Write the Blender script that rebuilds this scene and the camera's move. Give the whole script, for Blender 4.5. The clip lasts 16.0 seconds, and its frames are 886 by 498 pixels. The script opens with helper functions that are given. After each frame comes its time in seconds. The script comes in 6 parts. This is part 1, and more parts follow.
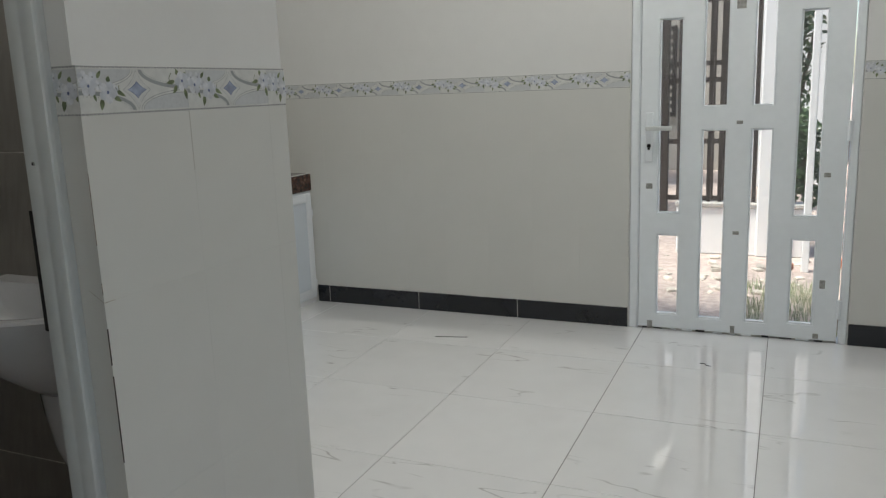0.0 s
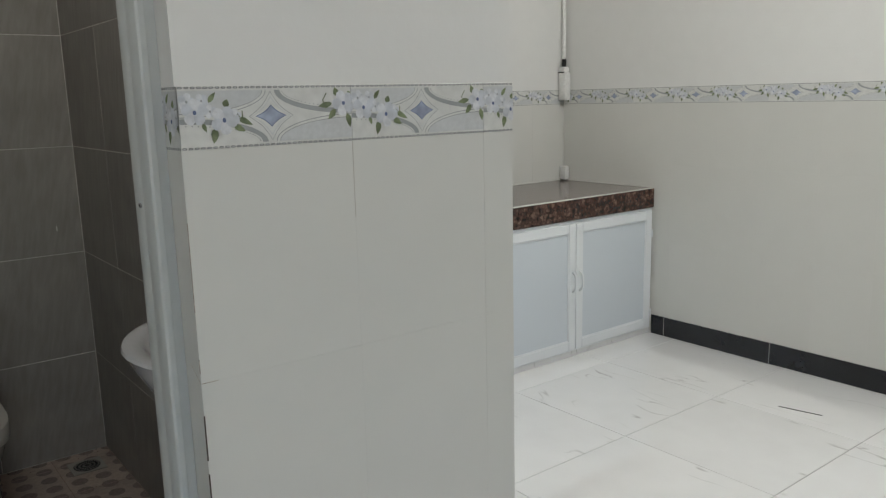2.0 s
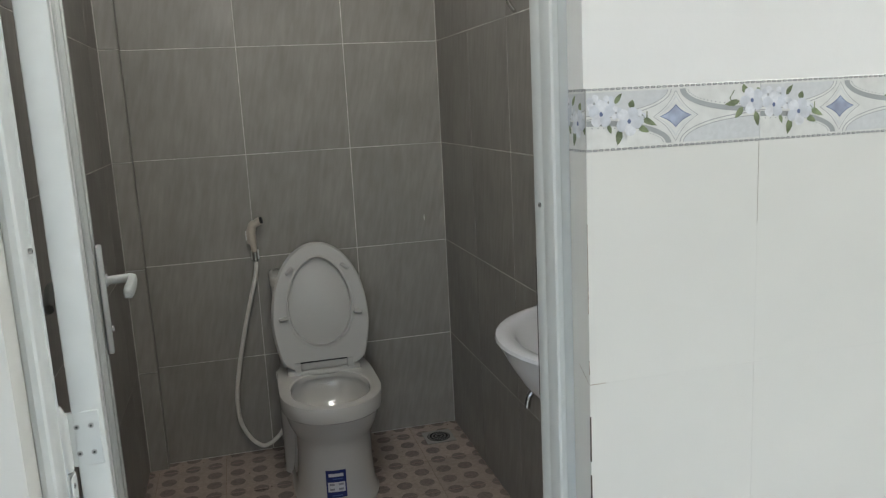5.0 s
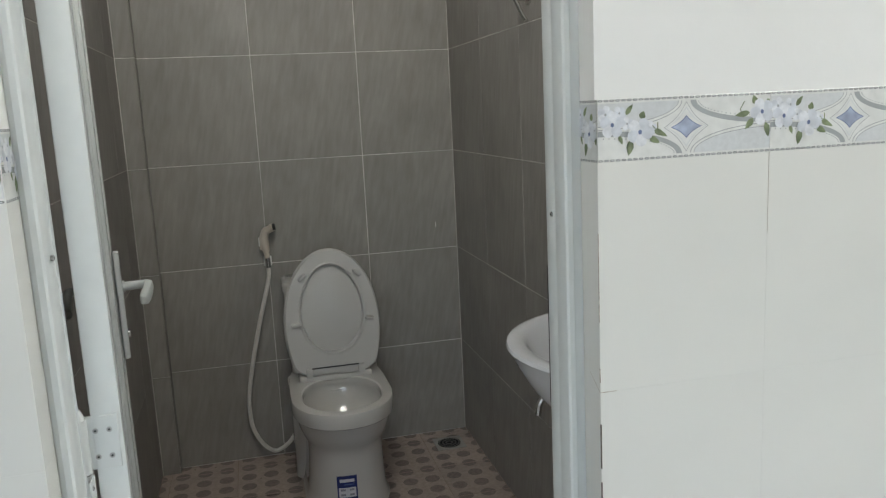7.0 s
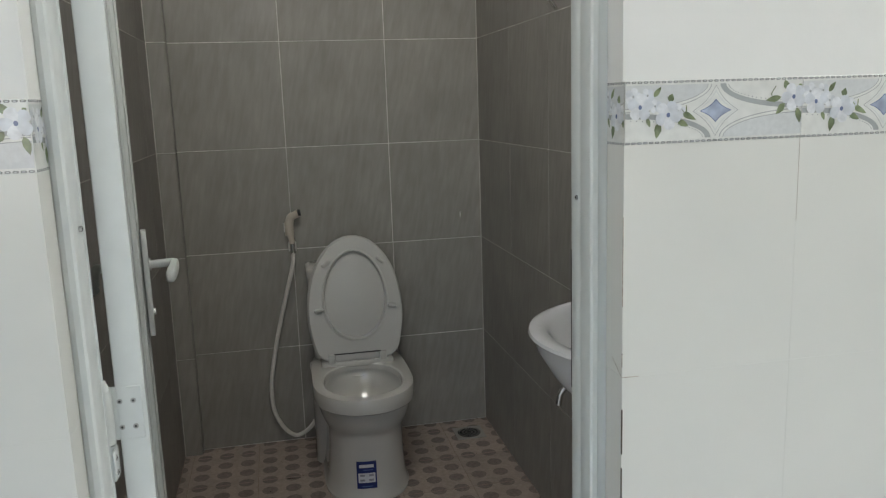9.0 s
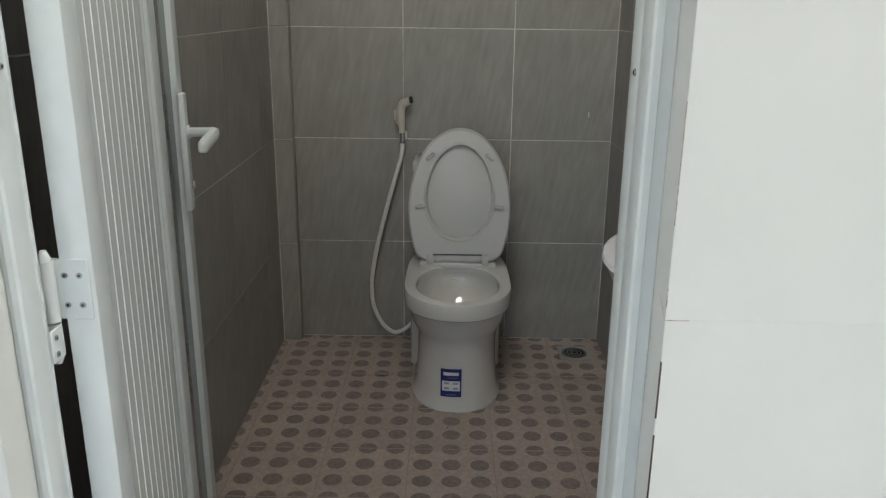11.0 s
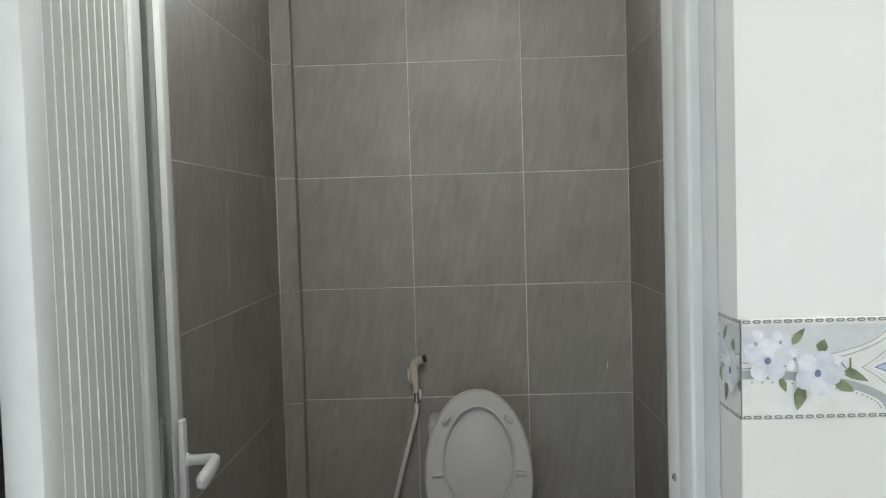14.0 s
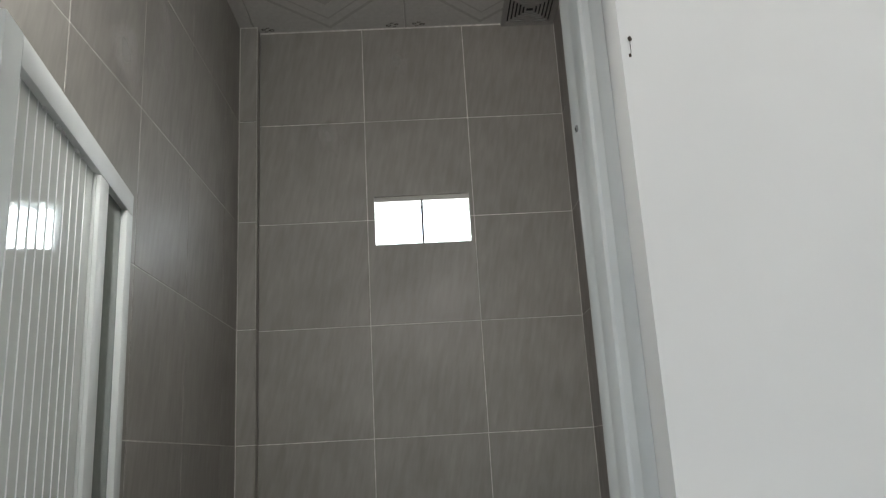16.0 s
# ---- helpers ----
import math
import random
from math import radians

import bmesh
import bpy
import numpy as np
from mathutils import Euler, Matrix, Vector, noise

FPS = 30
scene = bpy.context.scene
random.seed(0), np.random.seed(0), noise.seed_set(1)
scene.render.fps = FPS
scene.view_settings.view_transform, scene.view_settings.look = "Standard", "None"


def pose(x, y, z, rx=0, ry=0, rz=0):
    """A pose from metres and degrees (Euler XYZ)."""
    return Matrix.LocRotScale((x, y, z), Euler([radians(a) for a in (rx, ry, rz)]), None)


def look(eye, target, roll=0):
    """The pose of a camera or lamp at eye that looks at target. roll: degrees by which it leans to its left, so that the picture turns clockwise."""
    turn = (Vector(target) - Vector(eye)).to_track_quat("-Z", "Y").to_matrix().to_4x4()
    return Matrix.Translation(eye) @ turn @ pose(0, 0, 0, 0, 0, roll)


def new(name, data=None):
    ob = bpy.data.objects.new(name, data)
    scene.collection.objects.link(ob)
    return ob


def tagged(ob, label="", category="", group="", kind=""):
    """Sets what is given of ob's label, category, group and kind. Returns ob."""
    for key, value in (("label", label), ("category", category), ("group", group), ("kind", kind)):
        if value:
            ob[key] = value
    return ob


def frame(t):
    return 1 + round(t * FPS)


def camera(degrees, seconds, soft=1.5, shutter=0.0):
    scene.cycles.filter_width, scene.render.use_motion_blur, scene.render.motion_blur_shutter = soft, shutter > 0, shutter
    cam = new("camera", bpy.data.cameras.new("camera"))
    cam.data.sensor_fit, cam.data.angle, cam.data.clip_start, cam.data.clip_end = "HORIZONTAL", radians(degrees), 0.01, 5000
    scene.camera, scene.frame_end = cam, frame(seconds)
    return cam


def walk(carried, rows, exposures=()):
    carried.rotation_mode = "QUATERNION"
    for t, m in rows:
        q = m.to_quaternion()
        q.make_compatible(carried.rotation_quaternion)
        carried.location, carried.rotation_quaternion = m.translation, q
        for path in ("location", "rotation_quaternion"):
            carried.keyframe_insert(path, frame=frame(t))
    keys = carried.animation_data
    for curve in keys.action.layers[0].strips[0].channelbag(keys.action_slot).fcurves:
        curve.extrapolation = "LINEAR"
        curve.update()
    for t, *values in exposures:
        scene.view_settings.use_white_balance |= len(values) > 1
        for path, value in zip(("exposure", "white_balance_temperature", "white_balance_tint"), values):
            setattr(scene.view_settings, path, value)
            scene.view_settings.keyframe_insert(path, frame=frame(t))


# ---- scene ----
cam = camera(58.7, 16.0, soft=1.25)
PATH = [
    (0, (0.157, -0.143, 1.243), (-0.634, 1.651, 0.848), -2.1),
    (0.5, (0.079, 0.092, 1.259), (-0.779, 1.855, 0.865), -2.2),
    (1, (0.057, 0.226, 1.263), (-0.984, 1.889, 0.876), -1.8),
    (1.5, (0.1, 0.388, 1.276), (-1.196, 1.864, 0.9), -1.2),
    (2, (0.107, 0.448, 1.283), (-1.443, 1.653, 0.903), -1.4),
    (2.5, (0.051, 0.422, 1.279), (-1.7, 1.312, 0.903), -1.7),
    (3, (0.024, 0.393, 1.283), (-1.834, 1.03, 0.908), -1.8),
    (3.5, (0.028, 0.384, 1.286), (-1.854, 0.947, 0.911), -2.2),
    (4, (0.035, 0.383, 1.289), (-1.857, 0.909, 0.91), -2.6),
    (6.5, (0.047, 0.36, 1.303), (-1.866, 0.825, 0.949), -2.9),
    (7, (0.053, 0.368, 1.302), (-1.861, 0.83, 0.951), -2.8),
    (7.5, (0.052, 0.391, 1.302), (-1.863, 0.853, 0.954), -2.8),
    (8, (0.055, 0.409, 1.295), (-1.859, 0.877, 0.951), -2.7),
    (8.5, (0.056, 0.391, 1.297), (-1.859, 0.858, 0.956), -2.5),
    (9, (0.055, 0.368, 1.284), (-1.87, 0.769, 0.92), -1.9),
    (9.5, (0.008, 0.37, 1.254), (-1.928, 0.653, 0.841), -0.9),
    (10, (-0.12, 0.496, 1.212), (-2.056, 0.642, 0.731), 0.6),
    (12.5, (-0.179, 0.611, 1.219), (-2.081, 0.476, 0.614), -1.5),
    (13, (-0.235, 0.578, 1.255), (-2.177, 0.466, 0.790), -2.4),
    (13.5, (-0.263, 0.574, 1.322), (-2.243, 0.506, 1.046), -1.9),
    (14, (-0.264, 0.587, 1.394), (-2.261, 0.540, 1.305), -1.7),
    (14.5, (-0.268, 0.600, 1.420), (-2.266, 0.555, 1.502), -1.8),
    (15, (-0.284, 0.608, 1.417), (-2.265, 0.564, 1.689), -1.8),
    (15.5, (-0.267, 0.595, 1.431), (-2.222, 0.569, 1.850), -2.2),
    (16, (-0.242, 0.614, 1.463), (-2.176, 0.666, 1.971), -3.2),
]
EXPOSURES = [(0.0, 0.52, 6650, 10), (1.0, 0.36, 6730, 10), (1.5, 0.73, 6730, 10), (2.0, 1.05, 6680, 10), (2.5, 1.26, 6560, 9), (3.0, 1.53, 6500, 9), (3.5, 1.88, 6480, 9), (7.5, 1.88, 6480, 9), (8.5, 1.74, 6500, 9), (9.5, 1.78, 6550, 8), (10.0, 1.93, 6500, 8), (12.5, 2.14, 6450, 10), (13.5, 2.11, 6430, 9.5), (14.0, 2.06, 6400, 9.5), (14.5, 1.90, 6400, 9.5), (15.0, 1.72, 6400, 10), (15.5, 1.60, 6380, 10.5), (16.0, 1.45, 6380, 10.5)]
walk(cam, [(t, look(eye, target, roll)) for t, eye, target, roll in PATH], EXPOSURES)

# ---- world, sun, window light and added lamps ----
world = bpy.data.worlds.new("sky")
scene.world = world
world.use_nodes = True
wn = world.node_tree.nodes
sky = wn.new("ShaderNodeTexSky")
sky.sky_type = "NISHITA"
sky.sun_disc = False
sky.sun_elevation = radians(60)
sky.sun_rotation = radians(241)
wn["Background"].inputs["Strength"].default_value = 0.15
world.node_tree.links.new(sky.outputs[0], wn["Background"].inputs["Color"])

sun = new("sun", bpy.data.lights.new("sun", "SUN"))
sun.data.energy, sun.data.angle, sun.data.color = 5.0, radians(9), (1.0, 0.95, 0.88)
sun.matrix_world = look((-10, -5.5, 20), (0, 0, 0))


def daylight(name, place, target, wide, high, watts, color=(1, 1, 1)):
    """An area lamp of that size, standing in for light through an opening."""
    lamp = bpy.data.lights.new(name, "AREA")
    lamp.shape, lamp.size, lamp.size_y, lamp.energy, lamp.color = "RECTANGLE", wide, high, watts, color
    ob = new(name, lamp)
    ob.matrix_world = look(place, target)
    return ob


LIGHT = (0.985, 1.0, 0.985)
# Unseen lamp, added to light the room from the east side.
daylight("fill_east_lamp", (2.74, -0.8, 1.675), (0, -0.8, 1.675), 2.3, 1.4, 4.4, LIGHT)
# Unseen ceiling lamp, added to brighten the far wall and kitchen floor.
daylight("fill_kitchen_lamp", (-0.5, 2.7, 3.37), (-0.5, 2.701, 0), 2.2, 1.1, 26.0, LIGHT)
daylight("daylight_bath_window", (-3.175, 0.619, 2.323), (0, 0.619, 2.05), 0.355, 0.17, 1.15, (0.97, 1.0, 1.0))
# Unseen lamp over the bathroom door, added to brighten the bathroom.
daylight("fill_bath_lamp", (-0.945, 0.458, 2.5), (-3.0, 0.4, 0.7), 0.62, 0.5, 4.9, (1.0, 0.985, 0.93))


# ---- materials ----
def nodes_of(m):
    m.use_nodes = True
    return m.node_tree.nodes, m.node_tree.links, m.node_tree.nodes["Principled BSDF"]


def rgb(c):
    return (c[0], c[1], c[2], 1.0)


def surface(name, color, rough=0.5, metal=0.0, big=3.0, big_amount=0.08, fine=60.0, fine_amount=0.06, bump=0.05, bump_scale=200.0, stretch=(1, 1, 1), per_piece=0.0, coat=0.0, rough_var=0.08):
    """A surface with variation at two scales, fine relief and uneven gloss."""
    m = bpy.data.materials.new(name)
    n, l, b = nodes_of(m)
    tc, mp = n.new("ShaderNodeTexCoord"), n.new("ShaderNodeMapping")
    mp.inputs["Scale"].default_value = stretch
    info = n.new("ShaderNodeObjectInfo")
    add = n.new("ShaderNodeVectorMath")
    mul = n.new("ShaderNodeMath")
    mul.operation, mul.inputs[1].default_value = "MULTIPLY", 37.0
    l.new(info.outputs["Random"], mul.inputs[0])
    l.new(tc.outputs["Object"], mp.inputs[0])
    l.new(mp.outputs[0], add.inputs[0])
    l.new(mul.outputs[0], add.inputs[1])
    a, f, g = n.new("ShaderNodeTexNoise"), n.new("ShaderNodeTexNoise"), n.new("ShaderNodeTexNoise")
    for tex, s, d in ((a, big, 4), (f, fine, 3), (g, bump_scale, 2)):
        tex.inputs["Scale"].default_value, tex.inputs["Detail"].default_value = s, d
        l.new(add.outputs[0], tex.inputs["Vector"])
    val = None
    for tex, amount in ((a, big_amount), (f, fine_amount)):
        r = n.new("ShaderNodeMapRange")
        r.inputs[1].default_value, r.inputs[2].default_value = 0.3, 0.7
        r.inputs[3].default_value, r.inputs[4].default_value = 1 - amount, 1 + amount
        l.new(tex.outputs[0], r.inputs[0])
        if val is None:
            val = r
        else:
            p = n.new("ShaderNodeMath")
            p.operation = "MULTIPLY"
            l.new(val.outputs[0], p.inputs[0])
            l.new(r.outputs[0], p.inputs[1])
            val = p
    if per_piece:
        r = n.new("ShaderNodeMapRange")
        r.inputs[3].default_value, r.inputs[4].default_value = 1 - per_piece, 1 + per_piece
        l.new(info.outputs["Random"], r.inputs[0])
        p = n.new("ShaderNodeMath")
        p.operation = "MULTIPLY"
        l.new(val.outputs[0], p.inputs[0])
        l.new(r.outputs[0], p.inputs[1])
        val = p
    mix = n.new("ShaderNodeMix")
    mix.data_type, mix.blend_type = "RGBA", "MULTIPLY"
    mix.inputs["Factor"].default_value = 1.0
    mix.inputs["A"].default_value = rgb(color)
    l.new(val.outputs[0], mix.inputs["B"])
    l.new(mix.outputs["Result"], b.inputs["Base Color"])
    rr = n.new("ShaderNodeMapRange")
    rr.inputs[1].default_value, rr.inputs[2].default_value = 0.3, 0.7
    rr.inputs[3].default_value, rr.inputs[4].default_value = max(0.02, rough - rough_var), min(1, rough + rough_var)
    l.new(a.outputs[0], rr.inputs[0])
    l.new(rr.outputs[0], b.inputs["Roughness"])
    b.inputs["Metallic"].default_value = metal
    b.inputs["Coat Weight"].default_value = coat
    if bump:
        bp = n.new("ShaderNodeBump")
        bp.inputs["Strength"].default_value, bp.inputs["Distance"].default_value = bump, 0.002
        l.new(g.outputs[0], bp.inputs["Height"])
        l.new(bp.outputs[0], b.inputs["Normal"])
    return m


def veined(name, color, vein, rough, scale, amount, stretch=(1, 1, 1), per_piece=0.02):
    """Polished stone-look tile with thin wandering veins, different on each tile."""
    m = surface(name, color, rough, big=1.6, big_amount=0.03, fine=9, fine_amount=0.015, bump=0.03, bump_scale=2.5, per_piece=per_piece, rough_var=0.02, coat=1.0)
    n, l, b = nodes_of(m)
    old = b.inputs["Base Color"].links[0].from_socket
    tc, info, mul, add = n.new("ShaderNodeTexCoord"), n.new("ShaderNodeObjectInfo"), n.new("ShaderNodeMath"), n.new("ShaderNodeVectorMath")
    mul.operation, mul.inputs[1].default_value = "MULTIPLY", 91.0
    mp = n.new("ShaderNodeMapping")
    mp.inputs["Scale"].default_value = stretch
    mp.inputs["Rotation"].default_value = (0, 0, 1.05)
    l.new(info.outputs["Random"], mul.inputs[0])
    l.new(tc.outputs["Object"], add.inputs[0])
    l.new(mul.outputs[0], add.inputs[1])
    l.new(add.outputs[0], mp.inputs[0])
    t = n.new("ShaderNodeTexNoise")
    t.inputs["Scale"].default_value, t.inputs["Detail"].default_value, t.inputs["Distortion"].default_value = scale, 3, 0.5
    l.new(mp.outputs[0], t.inputs["Vector"])
    ramp = n.new("ShaderNodeValToRGB")
    e = ramp.color_ramp.elements
    e[0].position, e[0].color = 0.4925, (0, 0, 0, 1)
    e[1].position, e[1].color = 0.5075, (0, 0, 0, 1)
    mid = e.new(0.5)
    mid.color = (1, 1, 1, 1)
    l.new(t.outputs[0], ramp.inputs[0])
    k = n.new("ShaderNodeTexNoise")
    k.inputs["Scale"].default_value = 4.0
    l.new(add.outputs[0], k.inputs["Vector"])
    kr = n.new("ShaderNodeMapRange")
    kr.inputs[1].default_value, kr.inputs[2].default_value, kr.inputs[4].default_value = 0.52, 0.62, amount
    l.new(k.outputs[0], kr.inputs[0])
    f = n.new("ShaderNodeMath")
    f.operation = "MULTIPLY"
    l.new(ramp.outputs[0], f.inputs[0])
    l.new(kr.outputs[0], f.inputs[1])
    mix = n.new("ShaderNodeMix")
    mix.data_type = "RGBA"
    l.new(f.outputs[0], mix.inputs["Factor"])
    l.new(old, mix.inputs["A"])
    mix.inputs["B"].default_value = rgb(vein)
    l.new(mix.outputs["Result"], b.inputs["Base Color"])
    return m


def streaked(name, dark, light, rough):
    """Grey porcelain with fine, slightly slanting vertical streaks, mottled tone and uneven gloss."""
    m = bpy.data.materials.new(name)
    n, l, b = nodes_of(m)
    tc, info, mul, add, mp = n.new("ShaderNodeTexCoord"), n.new("ShaderNodeObjectInfo"), n.new("ShaderNodeMath"), n.new("ShaderNodeVectorMath"), n.new("ShaderNodeMapping")
    mul.operation, mul.inputs[1].default_value = "MULTIPLY", 53.0
    l.new(info.outputs["Random"], mul.inputs[0])
    mp.vector_type = "TEXTURE"
    mp.inputs["Rotation"].default_value = (0, 0, radians(-11))
    mp.inputs["Scale"].default_value = (1 / 58, 1 / 9, 1 / 40)
    l.new(tc.outputs["Object"], mp.inputs[0])
    l.new(mp.outputs[0], add.inputs[0])
    l.new(mul.outputs[0], add.inputs[1])
    t, c, h = n.new("ShaderNodeTexNoise"), n.new("ShaderNodeTexNoise"), n.new("ShaderNodeTexNoise")
    t.inputs["Scale"].default_value, t.inputs["Detail"].default_value = 1.0, 4
    l.new(add.outputs[0], t.inputs["Vector"])
    off = n.new("ShaderNodeVectorMath")
    l.new(tc.outputs["Object"], off.inputs[0])
    l.new(mul.outputs[0], off.inputs[1])
    for tex, s in ((c, 6.0), (h, 2.2)):
        tex.inputs["Scale"].default_value, tex.inputs["Detail"].default_value = s, 4
        l.new(off.outputs[0], tex.inputs["Vector"])
    ramp = n.new("ShaderNodeValToRGB")
    e = ramp.color_ramp.elements
    e[0].position, e[0].color, e[1].position, e[1].color = 0.32, rgb(dark), 0.72, rgb(light)
    l.new(t.outputs[0], ramp.inputs[0])
    r = n.new("ShaderNodeMapRange")
    r.inputs[1].default_value, r.inputs[2].default_value, r.inputs[3].default_value, r.inputs[4].default_value = 0.3, 0.7, 0.92, 1.08
    l.new(c.outputs[0], r.inputs[0])
    mix = n.new("ShaderNodeMix")
    mix.data_type, mix.blend_type = "RGBA", "MULTIPLY"
    mix.inputs["Factor"].default_value = 1.0
    l.new(ramp.outputs[0], mix.inputs["A"])
    l.new(r.outputs[0], mix.inputs["B"])
    l.new(mix.outputs["Result"], b.inputs["Base Color"])
    rr = n.new("ShaderNodeMapRange")
    rr.inputs[1].default_value, rr.inputs[2].default_value, rr.inputs[3].default_value, rr.inputs[4].default_value = 0.35, 0.65, rough - 0.07, rough + 0.1
    l.new(h.outputs[0], rr.inputs[0])
    l.new(rr.outputs[0], b.inputs["Roughness"])
    bp = n.new("ShaderNodeBump")
    bp.inputs["Strength"].default_value, bp.inputs["Distance"].default_value = 0.08, 0.001
    l.new(t.outputs[0], bp.inputs["Height"])
    l.new(bp.outputs[0], b.inputs["Normal"])
    return m


def speckled(name, colors, scale, rough):
    """Granite: blotches of several colours."""
    m = bpy.data.materials.new(name)
    n, l, b = nodes_of(m)
    tc, v, z = n.new("ShaderNodeTexCoord"), n.new("ShaderNodeTexVoronoi"), n.new("ShaderNodeTexNoise")
    v.inputs["Scale"].default_value, z.inputs["Scale"].default_value, z.inputs["Detail"].default_value = scale, scale * 0.35, 6
    l.new(tc.outputs["Object"], v.inputs["Vector"])
    l.new(tc.outputs["Object"], z.inputs["Vector"])
    ramp = n.new("ShaderNodeValToRGB")
    e = ramp.color_ramp.elements
    e[0].position, e[0].color = 0.3, rgb(colors[0])
    e[1].position, e[1].color = 0.72, rgb(colors[-1])
    for i, c in enumerate(colors[1:-1]):
        q = e.new(0.3 + 0.42 * (i + 1) / (len(colors) - 1))
        q.color = rgb(c)
    mix = n.new("ShaderNodeMath")
    mix.operation = "ADD"
    s1 = n.new("ShaderNodeMath")
    s1.operation, s1.inputs[1].default_value = "MULTIPLY", 0.25
    sep = n.new("ShaderNodeSeparateColor")
    l.new(v.outputs["Color"], sep.inputs[0])
    l.new(sep.outputs[0], s1.inputs[0])
    l.new(s1.outputs[0], mix.inputs[0])
    s2 = n.new("ShaderNodeMath")
    s2.operation, s2.inputs[1].default_value = "MULTIPLY", 0.78
    l.new(z.outputs[0], s2.inputs[0])
    l.new(s2.outputs[0], mix.inputs[1])
    l.new(mix.outputs[0], ramp.inputs[0])
    l.new(ramp.outputs[0], b.inputs["Base Color"])
    b.inputs["Roughness"].default_value = rough
    return m


def clear_glass(name, tint, gloss_rough=0.02, share=0.12):
    """A thin pane: light passes, with a faint mirror."""
    m = bpy.data.materials.new(name)
    m.use_nodes = True
    n, l = m.node_tree.nodes, m.node_tree.links
    n.clear()
    out, mix, tr, gl = n.new("ShaderNodeOutputMaterial"), n.new("ShaderNodeMixShader"), n.new("ShaderNodeBsdfTransparent"), n.new("ShaderNodeBsdfGlossy")
    tr.inputs["Color"].default_value = rgb(tint)
    gl.inputs["Roughness"].default_value = gloss_rough
    mix.inputs[0].default_value = share
    l.new(tr.outputs[0], mix.inputs[1])
    l.new(gl.outputs[0], mix.inputs[2])
    l.new(mix.outputs[0], out.inputs["Surface"])
    return m


PLASTER = surface("white_wall_paint", (0.72, 0.72, 0.70), 0.55, big=1.2, big_amount=0.015, fine=14, fine_amount=0.01, bump=0.10, bump_scale=60)
CEIL_PAINT = surface("ceiling_paint", (0.78, 0.78, 0.76), 0.7, bump=0.1)
WALL_TILE = surface("glazed_white_tile", (0.645, 0.643, 0.608), 0.22, big=2.0, big_amount=0.008, fine=9, fine_amount=0.008, bump=0.03, bump_scale=9, per_piece=0.004, rough_var=0.05)
BLACK_TILE = surface("black_glazed_skirting", (0.012, 0.014, 0.018), 0.18, big=4, big_amount=0.2, bump=0.03, bump_scale=20, rough_var=0.05)
FLOOR_TILE = veined("polished_white_floor_tile", (0.83, 0.83, 0.825), (0.46, 0.45, 0.44), 0.06, 2.6, 0.9, stretch=(0.5, 2.0, 1))
FLOOR_GROUT = surface("dark_floor_joint", (0.16, 0.15, 0.14), 0.9, fine=60, fine_amount=0.2)
GREY_TILE = streaked("grey_porcelain_tile", (0.242, 0.229, 0.209), (0.295, 0.279, 0.256), 0.46)
GREY_GROUT = surface("pale_grey_grout", (0.58, 0.56, 0.53), 0.85, big=2.5, big_amount=0.3, fine=60, fine_amount=0.2)
BATH_TILE = surface("matt_pinkish_brown_floor_tile", (0.405, 0.33, 0.285), 0.5, big=6, big_amount=0.10, fine=70, fine_amount=0.12, bump=0.3, bump_scale=160, per_piece=0.05)
BATH_SPOT = surface("dark_grey_brown_spot", (0.212, 0.175, 0.157), 0.5, big=9, big_amount=0.15, fine=90, fine_amount=0.2, bump=0.35, bump_scale=220)
BATH_GROUT = surface("brown_floor_grout", (0.30, 0.23, 0.19), 0.9, fine=60, fine_amount=0.25)
CERAMIC = surface("glazed_sanitary_ceramic", (0.58, 0.565, 0.53), 0.07, big=2, big_amount=0.012, fine=12, fine_amount=0.01, bump=0.0, rough_var=0.03, coat=0.3)
BASIN = surface("glazed_white_ceramic", (0.70, 0.71, 0.73), 0.07, big=2, big_amount=0.012, fine=12, fine_amount=0.01, bump=0.0, rough_var=0.03, coat=0.3)
SEAT = surface("white_seat_plastic", (0.50, 0.49, 0.465), 0.36, big=3, big_amount=0.012, fine=20, fine_amount=0.01, bump=0.0)
UPVC = surface("white_door_profile", (0.585, 0.61, 0.60), 0.5, big=2.5, big_amount=0.03, fine=30, fine_amount=0.025, bump=0.05, bump_scale=25)
RIBBED = surface("ribbed_pale_panel", (0.61, 0.635, 0.615), 0.05, big=2.5, big_amount=0.03, fine=30, fine_amount=0.02, bump=0.02, bump_scale=4, rough_var=0.02)
RIB_LINE = surface("rib_edge_white", (0.85, 0.86, 0.86), 0.25, bump=0)
RIB_GREY = clear_glass("pale_glass_rib", (0.86, 0.89, 0.89), 0.1, 0.08)
STRIP_GLASS = surface("grey_green_strip", (0.15, 0.175, 0.16), 0.04, big=3, big_amount=0.06, bump=0.0, rough_var=0.02)
STEEL_DOOR = surface("white_painted_steel", (0.83, 0.87, 0.89), 0.35, big=2, big_amount=0.03, fine=25, fine_amount=0.015, bump=0.03, bump_scale=40)
BEAD = surface("white_alloy_bead", (0.86, 0.90, 0.92), 0.15, metal=0.0, bump=0.0)
TAPE = surface("grey_tape_residue", (0.33, 0.33, 0.31), 0.8, fine=90, fine_amount=0.3)
CHROME = surface("chrome", (0.72, 0.72, 0.72), 0.1, metal=1.0, big_amount=0.03, bump=0, rough_var=0.04)
SCREW = surface("zinc_screw", (0.35, 0.35, 0.34), 0.35, metal=0.9, bump=0)
# For black parts, and for strips and sheets that paint shade.
DARK = surface("black_parts_and_shade", (0.015, 0.015, 0.015), 0.6)
